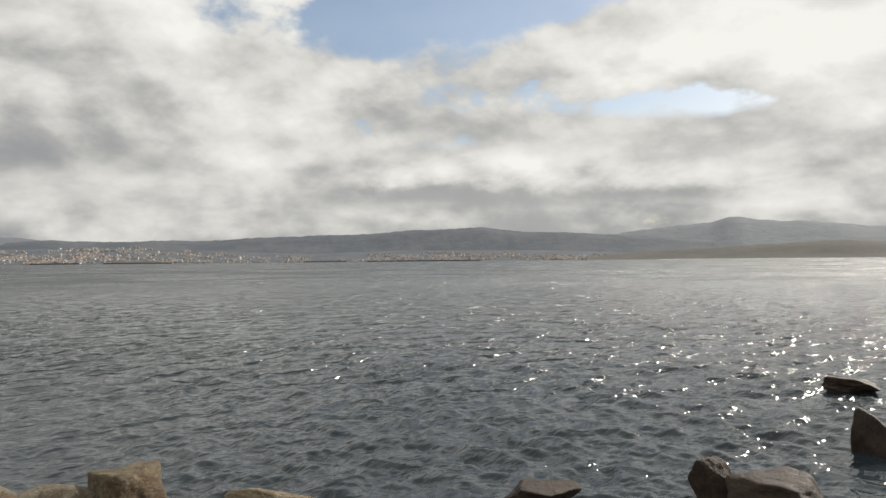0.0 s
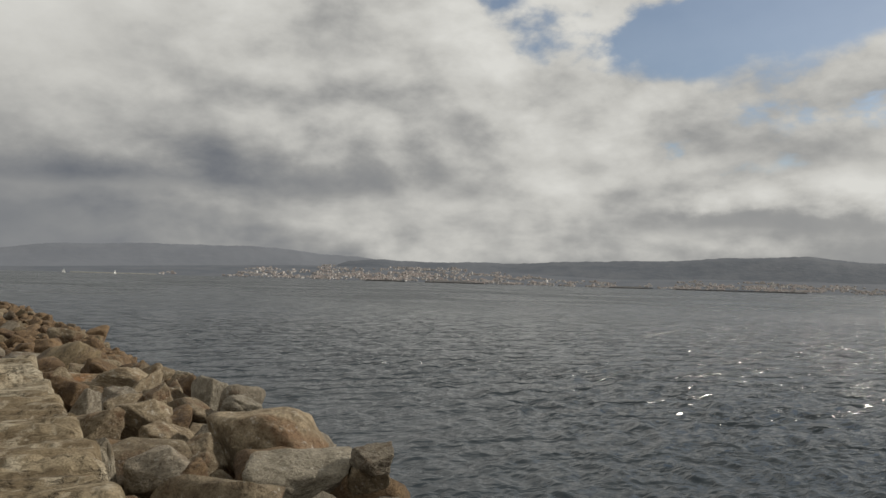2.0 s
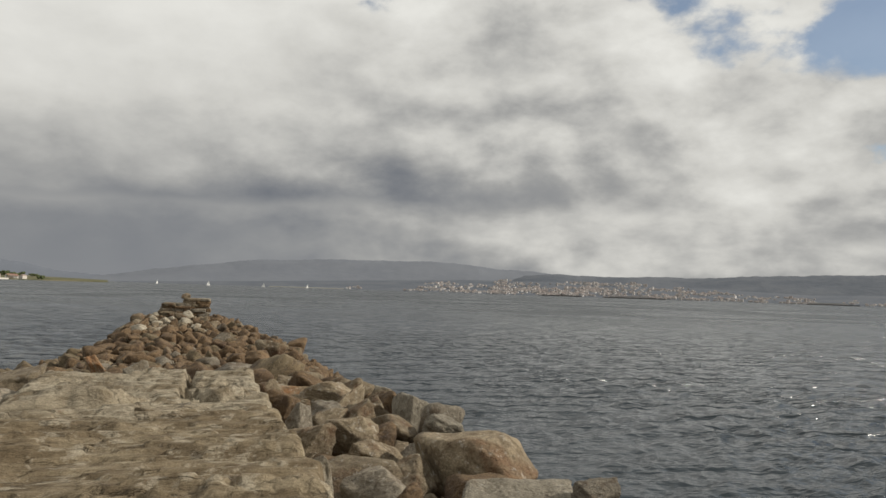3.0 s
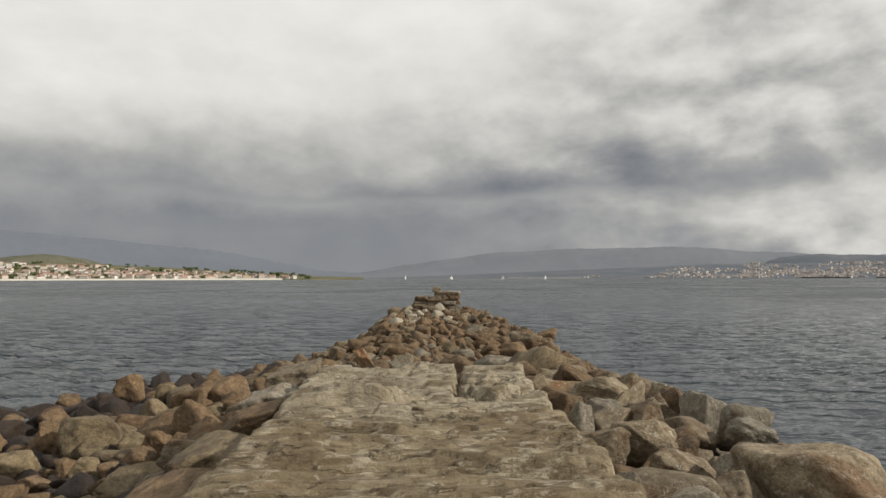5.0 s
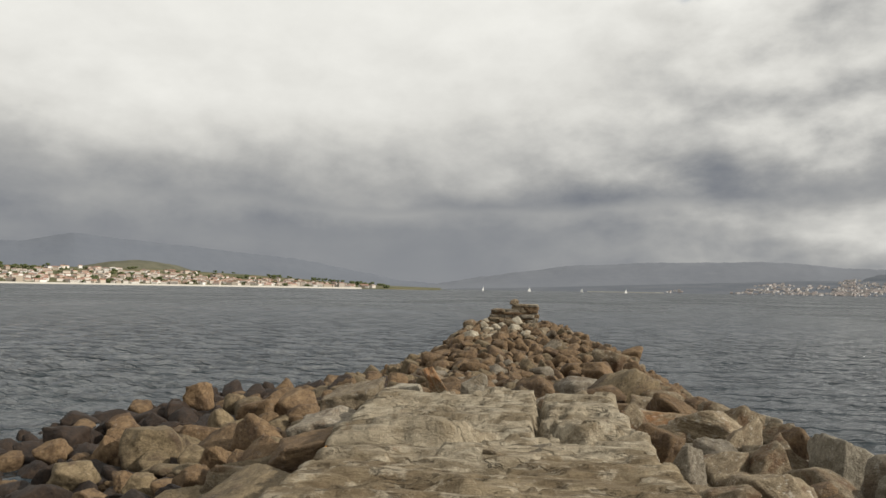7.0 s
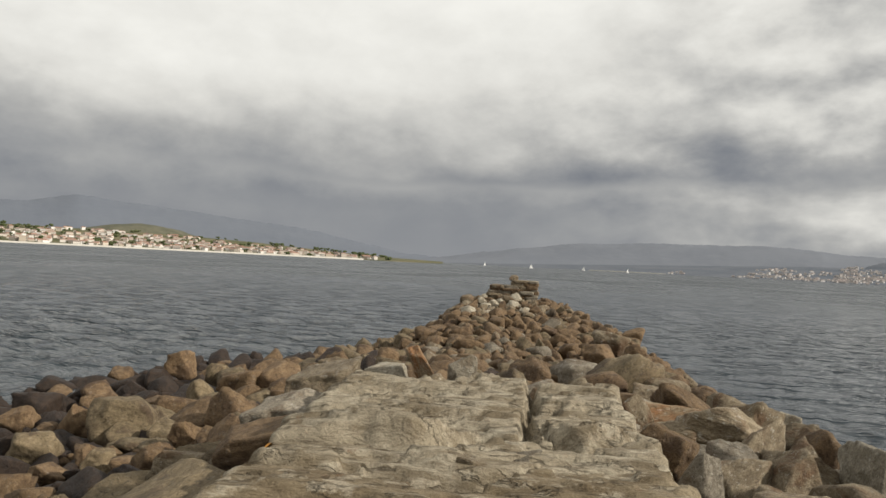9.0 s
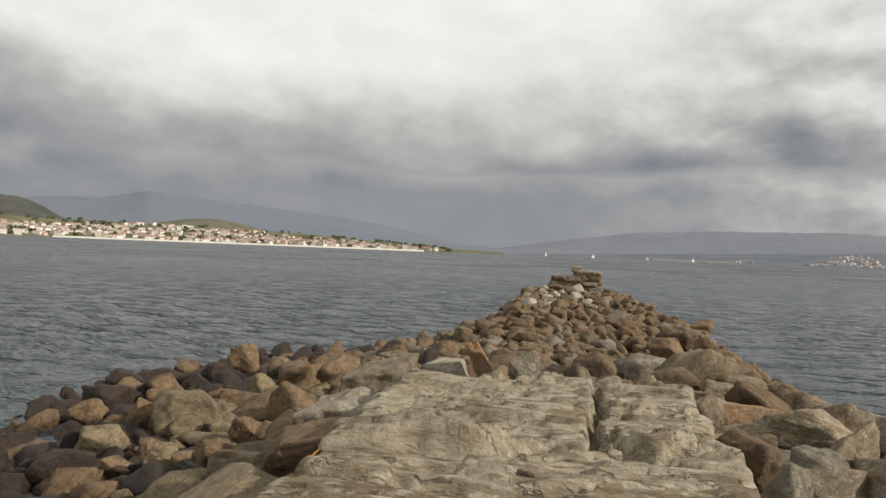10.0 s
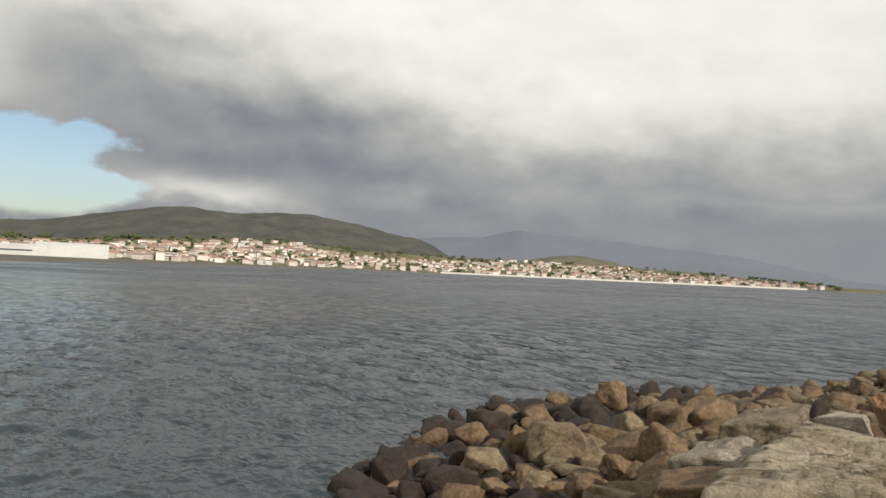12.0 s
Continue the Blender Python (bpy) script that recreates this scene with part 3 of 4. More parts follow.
boulder(ochre, 25.54, -8.64, -3.13, 1.06, 0.91, 0.67, roll=True)
boulder(brown, 23.83, -7.47, -2.74, 0.68, 0.59, 0.87, roll=True)
boulder(ochre, 25.84, -10.03, -3.33, 0.93, 0.80, 0.82, roll=True)
boulder(brown, 22.68, -10.02, -3.52, 0.92, 0.79, 0.60, roll=True)
boulder(brown, 27.64, -13.94, -3.69, 1.05, 0.90, 1.05, roll=True)
boulder(brown, 23.24, -6.62, -2.59, 0.72, 0.62, 0.66, roll=True)
boulder(ochre, 34.27, -5.33, -2.37, 0.65, 0.55, 0.93, roll=True)
boulder(brown, 35.42, -4.80, -2.26, 0.90, 0.77, 0.88, roll=True)
boulder(dark, 19.60, -6.38, -2.51, 1.07, 0.92, 0.60, roll=True)

POOL = {}
for tone in (tan, brown, ochre, grey, white, dark):
    POOL[tone.name] = [rock_mesh("boulder", 500 + i, 4, tone, sharp=80, rough=0.055, boxy=(0.5 if i % 3 == 0 else 0.0)) for i in range(9)]
FAR_POOL = [rock_shape(700 + i, 3, planes=9, sharp=110, rough=0.05, boxy=(0.5 if i % 3 == 0 else 0.0)) for i in range(10)]


def scatter():
    """The rest of the rubble: boulders strewn over the mound, the nearest ones each an object of its own."""
    rng = np.random.default_rng(11)
    spots = list(TAKEN)
    picked = []
    cell = {}

    def free(s, d, r):
        for i in range(int(s) - 3, int(s) + 4):
            for j in range(int(d) - 3, int(d) + 4):
                for a, b, q in cell.get((i, j), ()):
                    if (a - s) ** 2 + (b - d) ** 2 < ((q + r) * 0.80) ** 2:
                        return False
        return True

    for a, b, q in spots:
        cell.setdefault((int(a), int(b)), []).append((a, b, q))
    for radius, tries in ((0.85, 3200), (0.62, 11000), (0.45, 19000), (0.30, 21000)):
        for _ in range(tries):
            s = rng.uniform(-9, 59)
            le, re = lerp(s, LEFT_EDGE), lerp(s, RIGHT_EDGE)
            d = rng.uniform(le - 0.6, re + 0.6)
            if s < 17.9 and -2.7 < d < 1.35:
                continue
            if 50.6 < s < 53.6 and abs(d) < 1.9:
                continue
            small = 0.48 if (s > 24 and d > -6) else 0.68
            if s > 44:
                small = 0.40
            if s < 18 and d > 0:
                small = 0.7
            r = radius * small * rng.uniform(0.85, 1.15)
            if free(s, d, r):
                cell.setdefault((int(s), int(d)), []).append((s, d, r))
                picked.append((s, d, r))
    picked.sort(key=lambda a: (a[0] - 19) ** 2 + (a[1] + 2) ** 2)
    verts, faces, count = {}, {}, {}
    for i, (s, d, r) in enumerate(picked):
        base = rubble_height(s, d)
        z = base + rng.uniform(-0.35, 0.45) * r - 0.12
        if s < 14 and d > 3.4:
            z -= 0.50
        edge = z < WATER + 0.55
        u = rng.random()
        if edge and u < 0.75:
            tone = dark
        elif s > 46 and d < 1.2:
            tone = white if u < 0.22 else tan if u < 0.62 else brown
        elif d < -4.5:
            tone = ochre if u < 0.42 else brown if u < 0.92 else dark
        elif s > 22:
            tone = brown if u < 0.70 else ochre if u < 0.90 else tan if u < 0.97 else grey
        else:
            tone = tan if u < 0.5 else grey if u < 0.8 else brown
        size = (2 * r * rng.uniform(1.0, 1.55), 2 * r * rng.uniform(0.75, 1.1), 2 * r * rng.uniform(0.55, 0.95))
        m = Matrix.Translation(place(s, d, z)) @ pose(0, 0, 0, rng.normal(0, 26), rng.normal(0, 26), rng.uniform(0, 360)) @ Matrix.Diagonal((*size, 1))
        if i < 205:
            ob = new("boulder", POOL[tone.name][int(rng.integers(9))])
            ob.matrix_world = m
            size_word = "large" if r > 0.75 else "small" if r < 0.4 else "medium"
            by = "at the waterline" if edge else "in the breakwater mound"
            tagged(ob, size_word + " " + TONE[tone.name][1] + " granite boulder " + by, "boulder", "boulders of the breakwater")
        else:
            p, f = FAR_POOL[int(rng.integers(len(FAR_POOL)))]
            a = np.array(m)
            k = count.get(tone.name, 0)
            verts.setdefault(tone.name, []).append(p @ a[:3, :3].T + a[:3, 3])
            faces.setdefault(tone.name, []).append(np.array(f) + k)
            count[tone.name] = k + len(p)
    for tone in (tan, brown, ochre, grey, white, dark):
        if tone.name in verts:
            ob = mesh_object("riprap", np.concatenate(verts[tone.name]).tolist(), np.concatenate(faces[tone.name]).tolist(), tone)
            tagged(ob, TONE[tone.name][1] + " boulders piled along the outer breakwater", "riprap", kind="stuff")


scatter()


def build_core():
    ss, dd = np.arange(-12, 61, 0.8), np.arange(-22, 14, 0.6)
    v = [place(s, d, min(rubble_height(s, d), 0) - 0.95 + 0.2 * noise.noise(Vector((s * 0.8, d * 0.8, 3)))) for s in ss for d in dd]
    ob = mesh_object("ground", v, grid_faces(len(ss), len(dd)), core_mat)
    tagged(ob, "rubble filling the breakwater core, coloured dark for gap shade", "ground", kind="structure")


build_core()


# ---- the walked top of the breakwater: great weathered slabs ----
UPPER_JOINT = [(-2.4, 13.38), (-1.9, 13.40), (-1.5, 13.47), (-1.15, 13.44), (-0.85, 13.57), (-0.54, 13.76), (-0.12, 13.82), (0.13, 13.86), (0.4, 13.72), (0.85, 13.70), (1.7, 13.6)]
LOWER_JOINT = [(-2.4, 12.83), (-1.7, 12.80), (-1.15, 12.78), (-0.62, 12.62), (-0.36, 12.78), (-0.1, 12.98), (0.27, 13.18), (0.85, 13.33), (1.7, 13.4)]
SPLIT = [(13.0, -0.12), (13.9, -0.12), (15.07, -0.10), (15.6, 0.0), (16.3, -0.04), (18, 0.1)]
SHELF_CRACK = [(-0.2, 14.7), (0.0, 14.45), (0.13, 14.1), (0.4, 13.95), (0.8, 14.2), (1.7, 14.6)]


def build_slabs():
    ss = np.concatenate([np.arange(-10, 6.5, 0.15), np.arange(6.5, 18.0, 0.03)])
    dd = np.concatenate([np.arange(-2.9, -2.0, 0.03), np.arange(-2.0, 0.7, 0.035), np.arange(0.7, 1.62, 0.03)])
    n, m = len(ss), len(dd)
    h = np.zeros((n, m))
    ids = np.zeros((n, m), int)
    for i, s in enumerate(ss):
        for j, d in enumerate(dd):
            wob = noise.fractal(Vector((s * 0.9, d * 0.9, 1.0)), 1.0, 2.0, 4)
            wob2 = noise.fractal(Vector((s * 3.1, d * 3.1, 8.0)), 1.0, 2.0, 3)
            js0 = 12.6 + 0.5 * wob
            # leaves of the stone, lying across the walk, in shallow ledges
            a = noise.fractal(Vector((s * 2.4 + d * 0.4, d * 0.42, 4.0)), 0.95, 2.1, 5)
            ledge = a * 3.4 + wob * 0.8
            fr = ledge - math.floor(ledge)
            terr = (math.floor(ledge) + min(1.0, fr * 14.0) + 0.12 * fr) / 3.4
            fine = noise.fractal(Vector((s * 11 + d * 1.2, d * 1.6, 6.0)), 1.0, 2.0, 3)
            amp = 0.85 if s < js0 else 1.0
            z = 0.17 * amp * terr * (0.45 + 0.55 * min(1.0, max(0.0, (d + 2.35) / 0.5))) + 0.013 * fine + 0.015 * wob
            z += 0.012 * noise.fractal(Vector((s * 6, d * 3, 2.0)), 0.8, 2.0, 4)
            pit = ((s - 11.75) / 0.26) ** 2 + ((d + 1.50) / 0.62) ** 2 + 0.5 * wob2
            if pit < 1:
                z = z * pit + (1 - pit) * -0.07
            # joints
            crook = 0.05 * wob2 + 0.03 * wob
            js = lerp(d, UPPER_JOINT) + crook
            jb = lerp(d, LOWER_JOINT) + crook
            jd = lerp(s, SPLIT) + 0.7 * crook
            j2, j3, j4 = 8.9 + 0.2 * wob2 - 0.15 * d, 4.6 + 0.15 * wob2, -0.5 + 0.15 * wob2
            wide = max(0.0, 1 - abs(d + 0.62) / 0.42)
            gaps = [(abs(s - js) / (0.055 + 0.07 * wide), 0.20 + 0.16 * wide), (abs(s - jb) / (0.040 + 0.08 * wide), 0.15 + 0.22 * wide),
                    (abs(s - j2) / 0.03, 0.05), (abs(s - j3) / 0.05, 0.1), (abs(s - j4) / 0.05, 0.1)]
            if s > js:
                gaps.append((abs(d - jd) / (0.035 + 0.02 * max(-0.6, wob2)), 0.26))
                if d > jd:
                    gaps.append((abs(s - lerp(d, SHELF_CRACK) - crook) / 0.055, 0.20))
                    gaps.append((abs(s - 15.3 - 0.25 * wob2 - 0.3 * d) / 0.04, 0.14))
                else:
                    gaps.append((abs(s - 14.45 - 0.12 * wob2 + 0.15 * (d + 1.4)) / 0.035, 0.12 if d < -1.2 else 0.0))
            for q, depth in gaps:
                if 0 <= q < 2.2:
                    z -= depth * (1 - min(1, max(0, (q - 0.6) / 1.6))) ** 0.7
            ids[i, j] = (4 if d < jd else 5) if s > js else 6 if s > jb else 3 if s > j2 else 2 if s > j3 else 1 if s > j4 else 0
            if ids[i, j] == 5 and s < lerp(d, SHELF_CRACK):
                z -= 0.07
            z += (0.0, 0.0, 0.0, 0.0, 0.05, 0.0, -0.03)[ids[i, j]] + (0.015 * (d + 0.5) if ids[i, j] == 5 else 0)
            # broken outer edges
            e_l = -2.34 + 0.025 * wob2 + 0.03 * wob
            e_r = 1.02 + 0.09 * wob2 + 0.10 * wob
            e_f = 17.15 + 0.14 * wob2 - 0.05 * d + 0.2 * wob
            out = max(e_l - d, d - e_r, s - e_f)
            if out > -0.10:
                z -= 0.05 * min(1, (out + 0.10) / 0.1) ** 2
            if out > 0:
                z -= min(1.25, out * 5.0) * (1 + 0.2 * wob2)
            h[i, j] = z
    cap = new("breakwater_top")
    tagged(cap, "flat walkway of great weathered foliated stone slabs", "walkway", kind="structure")
    for k in range(7):
        index, verts, faces = {}, [], []

        def vid(i, j):
            if (i, j) not in index:
                index[(i, j)] = len(verts)
                verts.append((ss[i], -dd[j], h[i, j]))
            return index[(i, j)]

        for i in range(n - 1):
            for j in range(m - 1):
                if ids[i, j] == k:
                    faces.append((vid(i, j), vid(i, j + 1), vid(i + 1, j + 1), vid(i + 1, j)))
        faces = [f[::-1] for f in faces]
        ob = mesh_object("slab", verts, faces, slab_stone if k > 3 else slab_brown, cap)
    cap.matrix_world = pose(0, 0, 0, 0, 0, HEAD)


build_slabs()


def disc(name, s, d, z, rs, rd, seed, mat, thick, label, category, tilt=0.0, parent=None):
    """A thin uneven patch lying on stone."""
    n = 22
    v = [(0, 0, thick)]
    for ring, zz in ((0.75, thick), (1.0, 0.0)):
        for i in range(n):
            a = 2 * math.pi * i / n
            k = ring * (1 + 0.30 * noise.noise(Vector((math.cos(a) * 1.5, math.sin(a) * 1.5, seed))))
            v.append((math.cos(a) * rd * k, math.sin(a) * rs * k, zz))
    f = [(0, 1 + i, 1 + (i + 1) % n) for i in range(n)] + [(1 + i, 1 + n + i, 1 + n + (i + 1) % n, 1 + (i + 1) % n) for i in range(n)]
    ob = mesh_object(name, v, f, mat)
    ob.matrix_world = Matrix.Translation(place(s, d, z)) @ pose(0, 0, 0, 0, tilt, HEAD - 90)
    return tagged(ob, label, category)


lichen_mat = mottled("orange_lichen", (0.42, 0.17, 0.03), (0.52, 0.27, 0.07), 30, bump=0.01)
puddle_mat, pg, pb = material("rain_puddle")
pb.inputs["Base Color"].default_value = (0.05, 0.045, 0.04, 1)
pb.inputs["Roughness"].default_value = 0.03
disc("puddle", 11.72, -1.42, -0.038, 0.13, 0.26, 3.0, puddle_mat, 0.003, "small rain puddle in a brown hollow of the slab", "puddle")
disc("lichen_patch", 13.42, -2.34, -0.10, 0.16, 0.07, 5.0, lichen_mat, 0.02, "bright orange lichen on the slab edge", "lichen", tilt=-60)
disc("lichen_patch", 12.85, -2.34, -0.12, 0.10, 0.05, 6.0, lichen_mat, 0.02, "bright orange lichen on the slab edge", "lichen", tilt=-60)


def box(bm, x0, x1, y0, y1, z0, z1):
    c = [bm.verts.new(p) for p in ((x0, y0, z0), (x1, y0, z0), (x1, y1, z0), (x0, y1, z0), (x0, y0, z1), (x1, y0, z1), (x1, y1, z1), (x0, y1, z1))]
    for f in ((0, 3, 2, 1), (4, 5, 6, 7), (0, 1, 5, 4), (1, 2, 6, 5), (2, 3, 7, 6), (3, 0, 4, 7)):
        bm.faces.new([c[i] for i in f])


# ---- ruined masonry at the head ----
def build_ruin():
    rng = np.random.default_rng(21)
    root = new("ruined_masonry")
    root.matrix_world = Matrix.Translation(place(52.3, 0.0, -0.45)) @ pose(0, 0, 0, 0, 0, HEAD - 90)
    tagged(root, "low ruined wall of coursed tan stones at the breakwater head", "ruin")
    z = 0.0
    core = bmesh.new()
    # filler block behind the courses, in the same shade-dark colour
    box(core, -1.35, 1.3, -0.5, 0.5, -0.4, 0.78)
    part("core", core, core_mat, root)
    for course in range(7):
        hgt = rng.uniform(0.13, 0.20)
        x = -1.45 + rng.uniform(-0.1, 0.1) + (0.08 * course if course > 2 else 0)
        x_end = 1.45 - rng.uniform(0, 0.12)
        while x < x_end:
            w = min(rng.uniform(0.45, 1.1), x_end - x + 0.1)
            if course >= 5 and x < -0.5:
                x += w
                continue
            for y in (-0.35, 0.35):
                p, f = rock_shape(int(rng.integers(1e6)), 3, planes=6, boxy=0.96, sharp=40, rough=0.03)
                p = p * np.array((w * 1.12, 0.8, hgt * 1.3)) + np.array((x + w / 2, y + rng.uniform(-0.05, 0.05), z + hgt / 2))
                mesh_object("stone", p.tolist(), f, (tan, grey, tan, brown)[int(rng.integers(4))], root)
            x += w
        z += hgt * 0.97
    ob = boulder(tan, 52.2, 0.05, z - 0.45 + 0.14, 0.55, 0.5, 0.36, where="perched on the ruined wall")


build_ruin()


# ---- far land: bearings from the breakwater ----
O = Vector((-4, 2.2, 0))


def bearing(az, dist, z=0.0):
    p = O + way(az) * dist
    return Vector((p.x, p.y, z))


def ridge(name, label, mat, table, d0, dp, d1, rough, seed, kind="structure", foot=WATER - 1.0):
    """A range of hills: rises from d0 to its crest at dp and falls to d1. The table gives bearing and the crest's angle in degrees."""
    az0, az1 = table[0][0], table[-1][0]
    azs = np.arange(az0, az1 + 0.01, 0.22)
    rows = np.concatenate([np.linspace(d0, dp, 14), np.linspace(dp, d1, 4)[1:]])
    v = []
    for a in azs:
        top = math.tan(radians(sum(lerp(a + o, table) for o in (-0.6, -0.3, 0, 0.3, 0.6)) / 5)) * dp
        for r in rows:
            k = (r - d0) / (dp - d0) if r <= dp else (d1 - r) / (d1 - dp)
            p = bearing(a, r)
            nz = noise.fractal(Vector((p.x / 260, p.y / 260, seed)), 1.0, 2.0, 5)
            z = foot + (top + 1.7 - foot) * (0.5 - 0.5 * math.cos(math.pi * k)) + (nz * rough + noise.fractal(Vector((p.x / 45, p.y / 45, seed)), 1.0, 2.0, 3) * rough * 0.7) * k
            v.append(Vector((p.x, p.y, z)))
    ob = mesh_object(name, v, grid_faces(len(azs), len(rows)), mat)
    return tagged(ob, label, "hills", kind=kind)


ridge("backdrop_hills", "wooded ridges across the bay, haze mixed into their grey", hill_far,
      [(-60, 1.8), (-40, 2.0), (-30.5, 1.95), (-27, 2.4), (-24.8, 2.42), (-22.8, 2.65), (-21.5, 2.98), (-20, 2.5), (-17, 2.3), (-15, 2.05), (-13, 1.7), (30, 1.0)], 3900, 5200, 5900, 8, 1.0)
ridge("backdrop_hills", "wooded ridge behind the far town, haze in its colour", hill_mid,
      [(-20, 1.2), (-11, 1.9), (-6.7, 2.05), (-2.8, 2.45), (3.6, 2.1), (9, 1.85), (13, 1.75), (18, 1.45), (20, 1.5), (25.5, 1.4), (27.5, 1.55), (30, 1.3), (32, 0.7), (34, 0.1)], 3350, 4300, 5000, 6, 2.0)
ridge("backdrop_hills", "pale grey hills with rain haze in their colour", hill_veiled,
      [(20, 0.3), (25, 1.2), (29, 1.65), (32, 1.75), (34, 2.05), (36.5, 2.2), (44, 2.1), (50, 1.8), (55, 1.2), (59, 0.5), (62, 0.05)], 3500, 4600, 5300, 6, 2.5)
ridge("backdrop_hills", "slate blue mountains behind the near shore, rain haze painted in", hill_rain,
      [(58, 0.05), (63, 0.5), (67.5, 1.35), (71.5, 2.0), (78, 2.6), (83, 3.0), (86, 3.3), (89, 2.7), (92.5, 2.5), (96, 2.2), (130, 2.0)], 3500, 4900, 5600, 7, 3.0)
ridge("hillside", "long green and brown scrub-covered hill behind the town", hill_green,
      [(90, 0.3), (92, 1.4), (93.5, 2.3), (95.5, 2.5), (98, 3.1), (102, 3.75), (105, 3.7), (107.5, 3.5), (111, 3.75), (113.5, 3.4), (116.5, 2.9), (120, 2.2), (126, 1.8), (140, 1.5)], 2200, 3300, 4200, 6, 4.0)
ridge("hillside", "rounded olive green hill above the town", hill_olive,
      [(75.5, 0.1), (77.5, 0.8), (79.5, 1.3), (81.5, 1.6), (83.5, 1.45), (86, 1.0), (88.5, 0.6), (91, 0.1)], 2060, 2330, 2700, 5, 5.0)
ridge("headland", "low headland edged with surf, its brown greyed for haze", heath_far,
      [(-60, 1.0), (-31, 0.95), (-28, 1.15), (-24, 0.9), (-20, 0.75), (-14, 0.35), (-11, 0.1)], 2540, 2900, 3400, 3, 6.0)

surf_v = [bearing(a, r, WATER + z) for a in np.arange(-34, -16, 0.4) for r, z in ((2520, 0.1), (2526, 0.5 + 0.5 * noise.noise(Vector((a * 2.3, 0, 9)))), (2540, 0.2))]
tagged(mesh_object("surf", surf_v, grid_faces(len(surf_v) // 3, 3), sail_mat), "white breaking surf along the low headland", "surf", kind="structure")
LAND_TOP = [(60, 0.02), (64, 0.12), (68, 0.35), (74, 0.75), (80, 1.0), (86, 1.05), (92, 1.1), (98, 1.3), (104, 1.75), (112, 1.5), (118, 1.1), (130, 1.0)]
SHORE_AT = [(60, 1700), (92, 1700), (98, 1420), (105, 1180), (112, 1030), (120, 940), (132, 880)]


def land_z(az, r):
    k = min(1, max(0, (r - lerp(az, SHORE_AT)) / 480))
    return WATER + 1.5 + (math.tan(radians(lerp(az, LAND_TOP))) * (lerp(az, SHORE_AT) + 480) + 2.5) * k ** 1.1


def build_coast():
    azs, rows = np.arange(60, 132, 0.4), np.concatenate([[-5], np.linspace(0, 500, 12), [750, 1150, 1700]])
    v = []
    for a in azs:
        for i, r in enumerate(rows):
            sh = lerp(a, SHORE_AT)
            z = WATER - 0.5 if i == 0 else land_z(a, sh + r) - (0 if r <= 500 else (r - 500) * 0.02)
            v.append(bearing(a, sh + r, z))
    tagged(mesh_object("coast_land", v, grid_faces(len(azs), len(rows)), ground_green), "green sloping land under the coastal town", "land", kind="structure")
    azs = np.arange(66, 92.5, 0.5)
    v = []
    for a in azs:
        for r, z in ((-48, -0.4), (-30, 1.6), (0, 3.2), (10, 2.4)):
            v.append(bearing(a, lerp(a, SHORE_AT) + r, WATER + z))
    tagged(mesh_object("beach", v, grid_faces(len(azs), 4), sand), "long strip of pale beach sand before the town", "beach", kind="structure")


build_coast()


# ---- houses ----
def make_house(w, l, h, hip, label):
    root = new("house")
    bm = bmesh.new()
    box(bm, -w / 2, w / 2, -l / 2, l / 2, -4, h)
    part("wall", bm, plaster, root)
    bm = bmesh.new()
    o, r = 0.5, h + w * 0.24
    base = [(-w / 2 - o, -l / 2 - o, h), (w / 2 + o, -l / 2 - o, h), (w / 2 + o, l / 2 + o, h), (-w / 2 - o, l / 2 + o, h)]
    lo = [bm.verts.new((x, y, z - 0.25)) for x, y, z in base]
    hi = [bm.verts.new(p) for p in base]
    rg = [bm.verts.new((0, -l / 2 - o + hip, r)), bm.verts.new((0, l / 2 + o - hip, r))]
    for i in range(4):
        bm.faces.new((lo[i], lo[(i + 1) % 4], hi[(i + 1) % 4], hi[i]))
    bm.faces.new((hi[0], hi[1], rg[0]))
    bm.faces.new((hi[2], hi[3], rg[1]))
    bm.faces.new((hi[1], hi[2], rg[1], rg[0]))
    bm.faces.new((hi[3], hi[0], rg[0], rg[1]))
    bm.faces.new(lo[::-1])
    roof = part("roof", bm, tiles, root, "terracotta tiled roof")
    for sx in (-1, 1):
        for y in np.arange(-l / 2 + 1.6, l / 2 - 1.0, 2.6):
            for zz in np.arange(1.2, h - 1.2, 2.8):
                bm = bmesh.new()
                box(bm, sx * w / 2 - 0.06, sx * w / 2 + 0.06, y - 0.55, y + 0.55, zz, zz + 1.3)
                part("window", bm, glass_dark, root)
    return tagged(root, label, "house", "houses of the coastal town")


def make_block(w, l, h, label):
    root = new("apartment_building")
    bm = bmesh.new()
    box(bm, -w / 2, w / 2, -l / 2, l / 2, -4, h)
    part("wall", bm, plaster, root)
    bm = bmesh.new()
    box(bm, -w / 2 - 0.3, w / 2 + 0.3, -l / 2 - 0.3, l / 2 + 0.3, h, h + 0.6)
    part("roof", bm, tiles, root, "flat parapet roof")
    for zz in np.arange(1.0, h - 1.5, 3.0):
        for sx in (-1, 1):
            bm = bmesh.new()
            box(bm, sx * w / 2 - 0.08, sx * w / 2 + 0.08, -l / 2 + 0.8, l / 2 - 0.8, zz, zz + 1.4)
            part("window", bm, glass_dark, root, "dark band of windows")
    return tagged(root, label, "building", "houses of the coastal town")


TOWN_DEPTH = [(65, 90), (70, 230), (78, 370), (86, 430), (92, 280), (98, 240), (104, 430), (112, 360), (126, 260)]


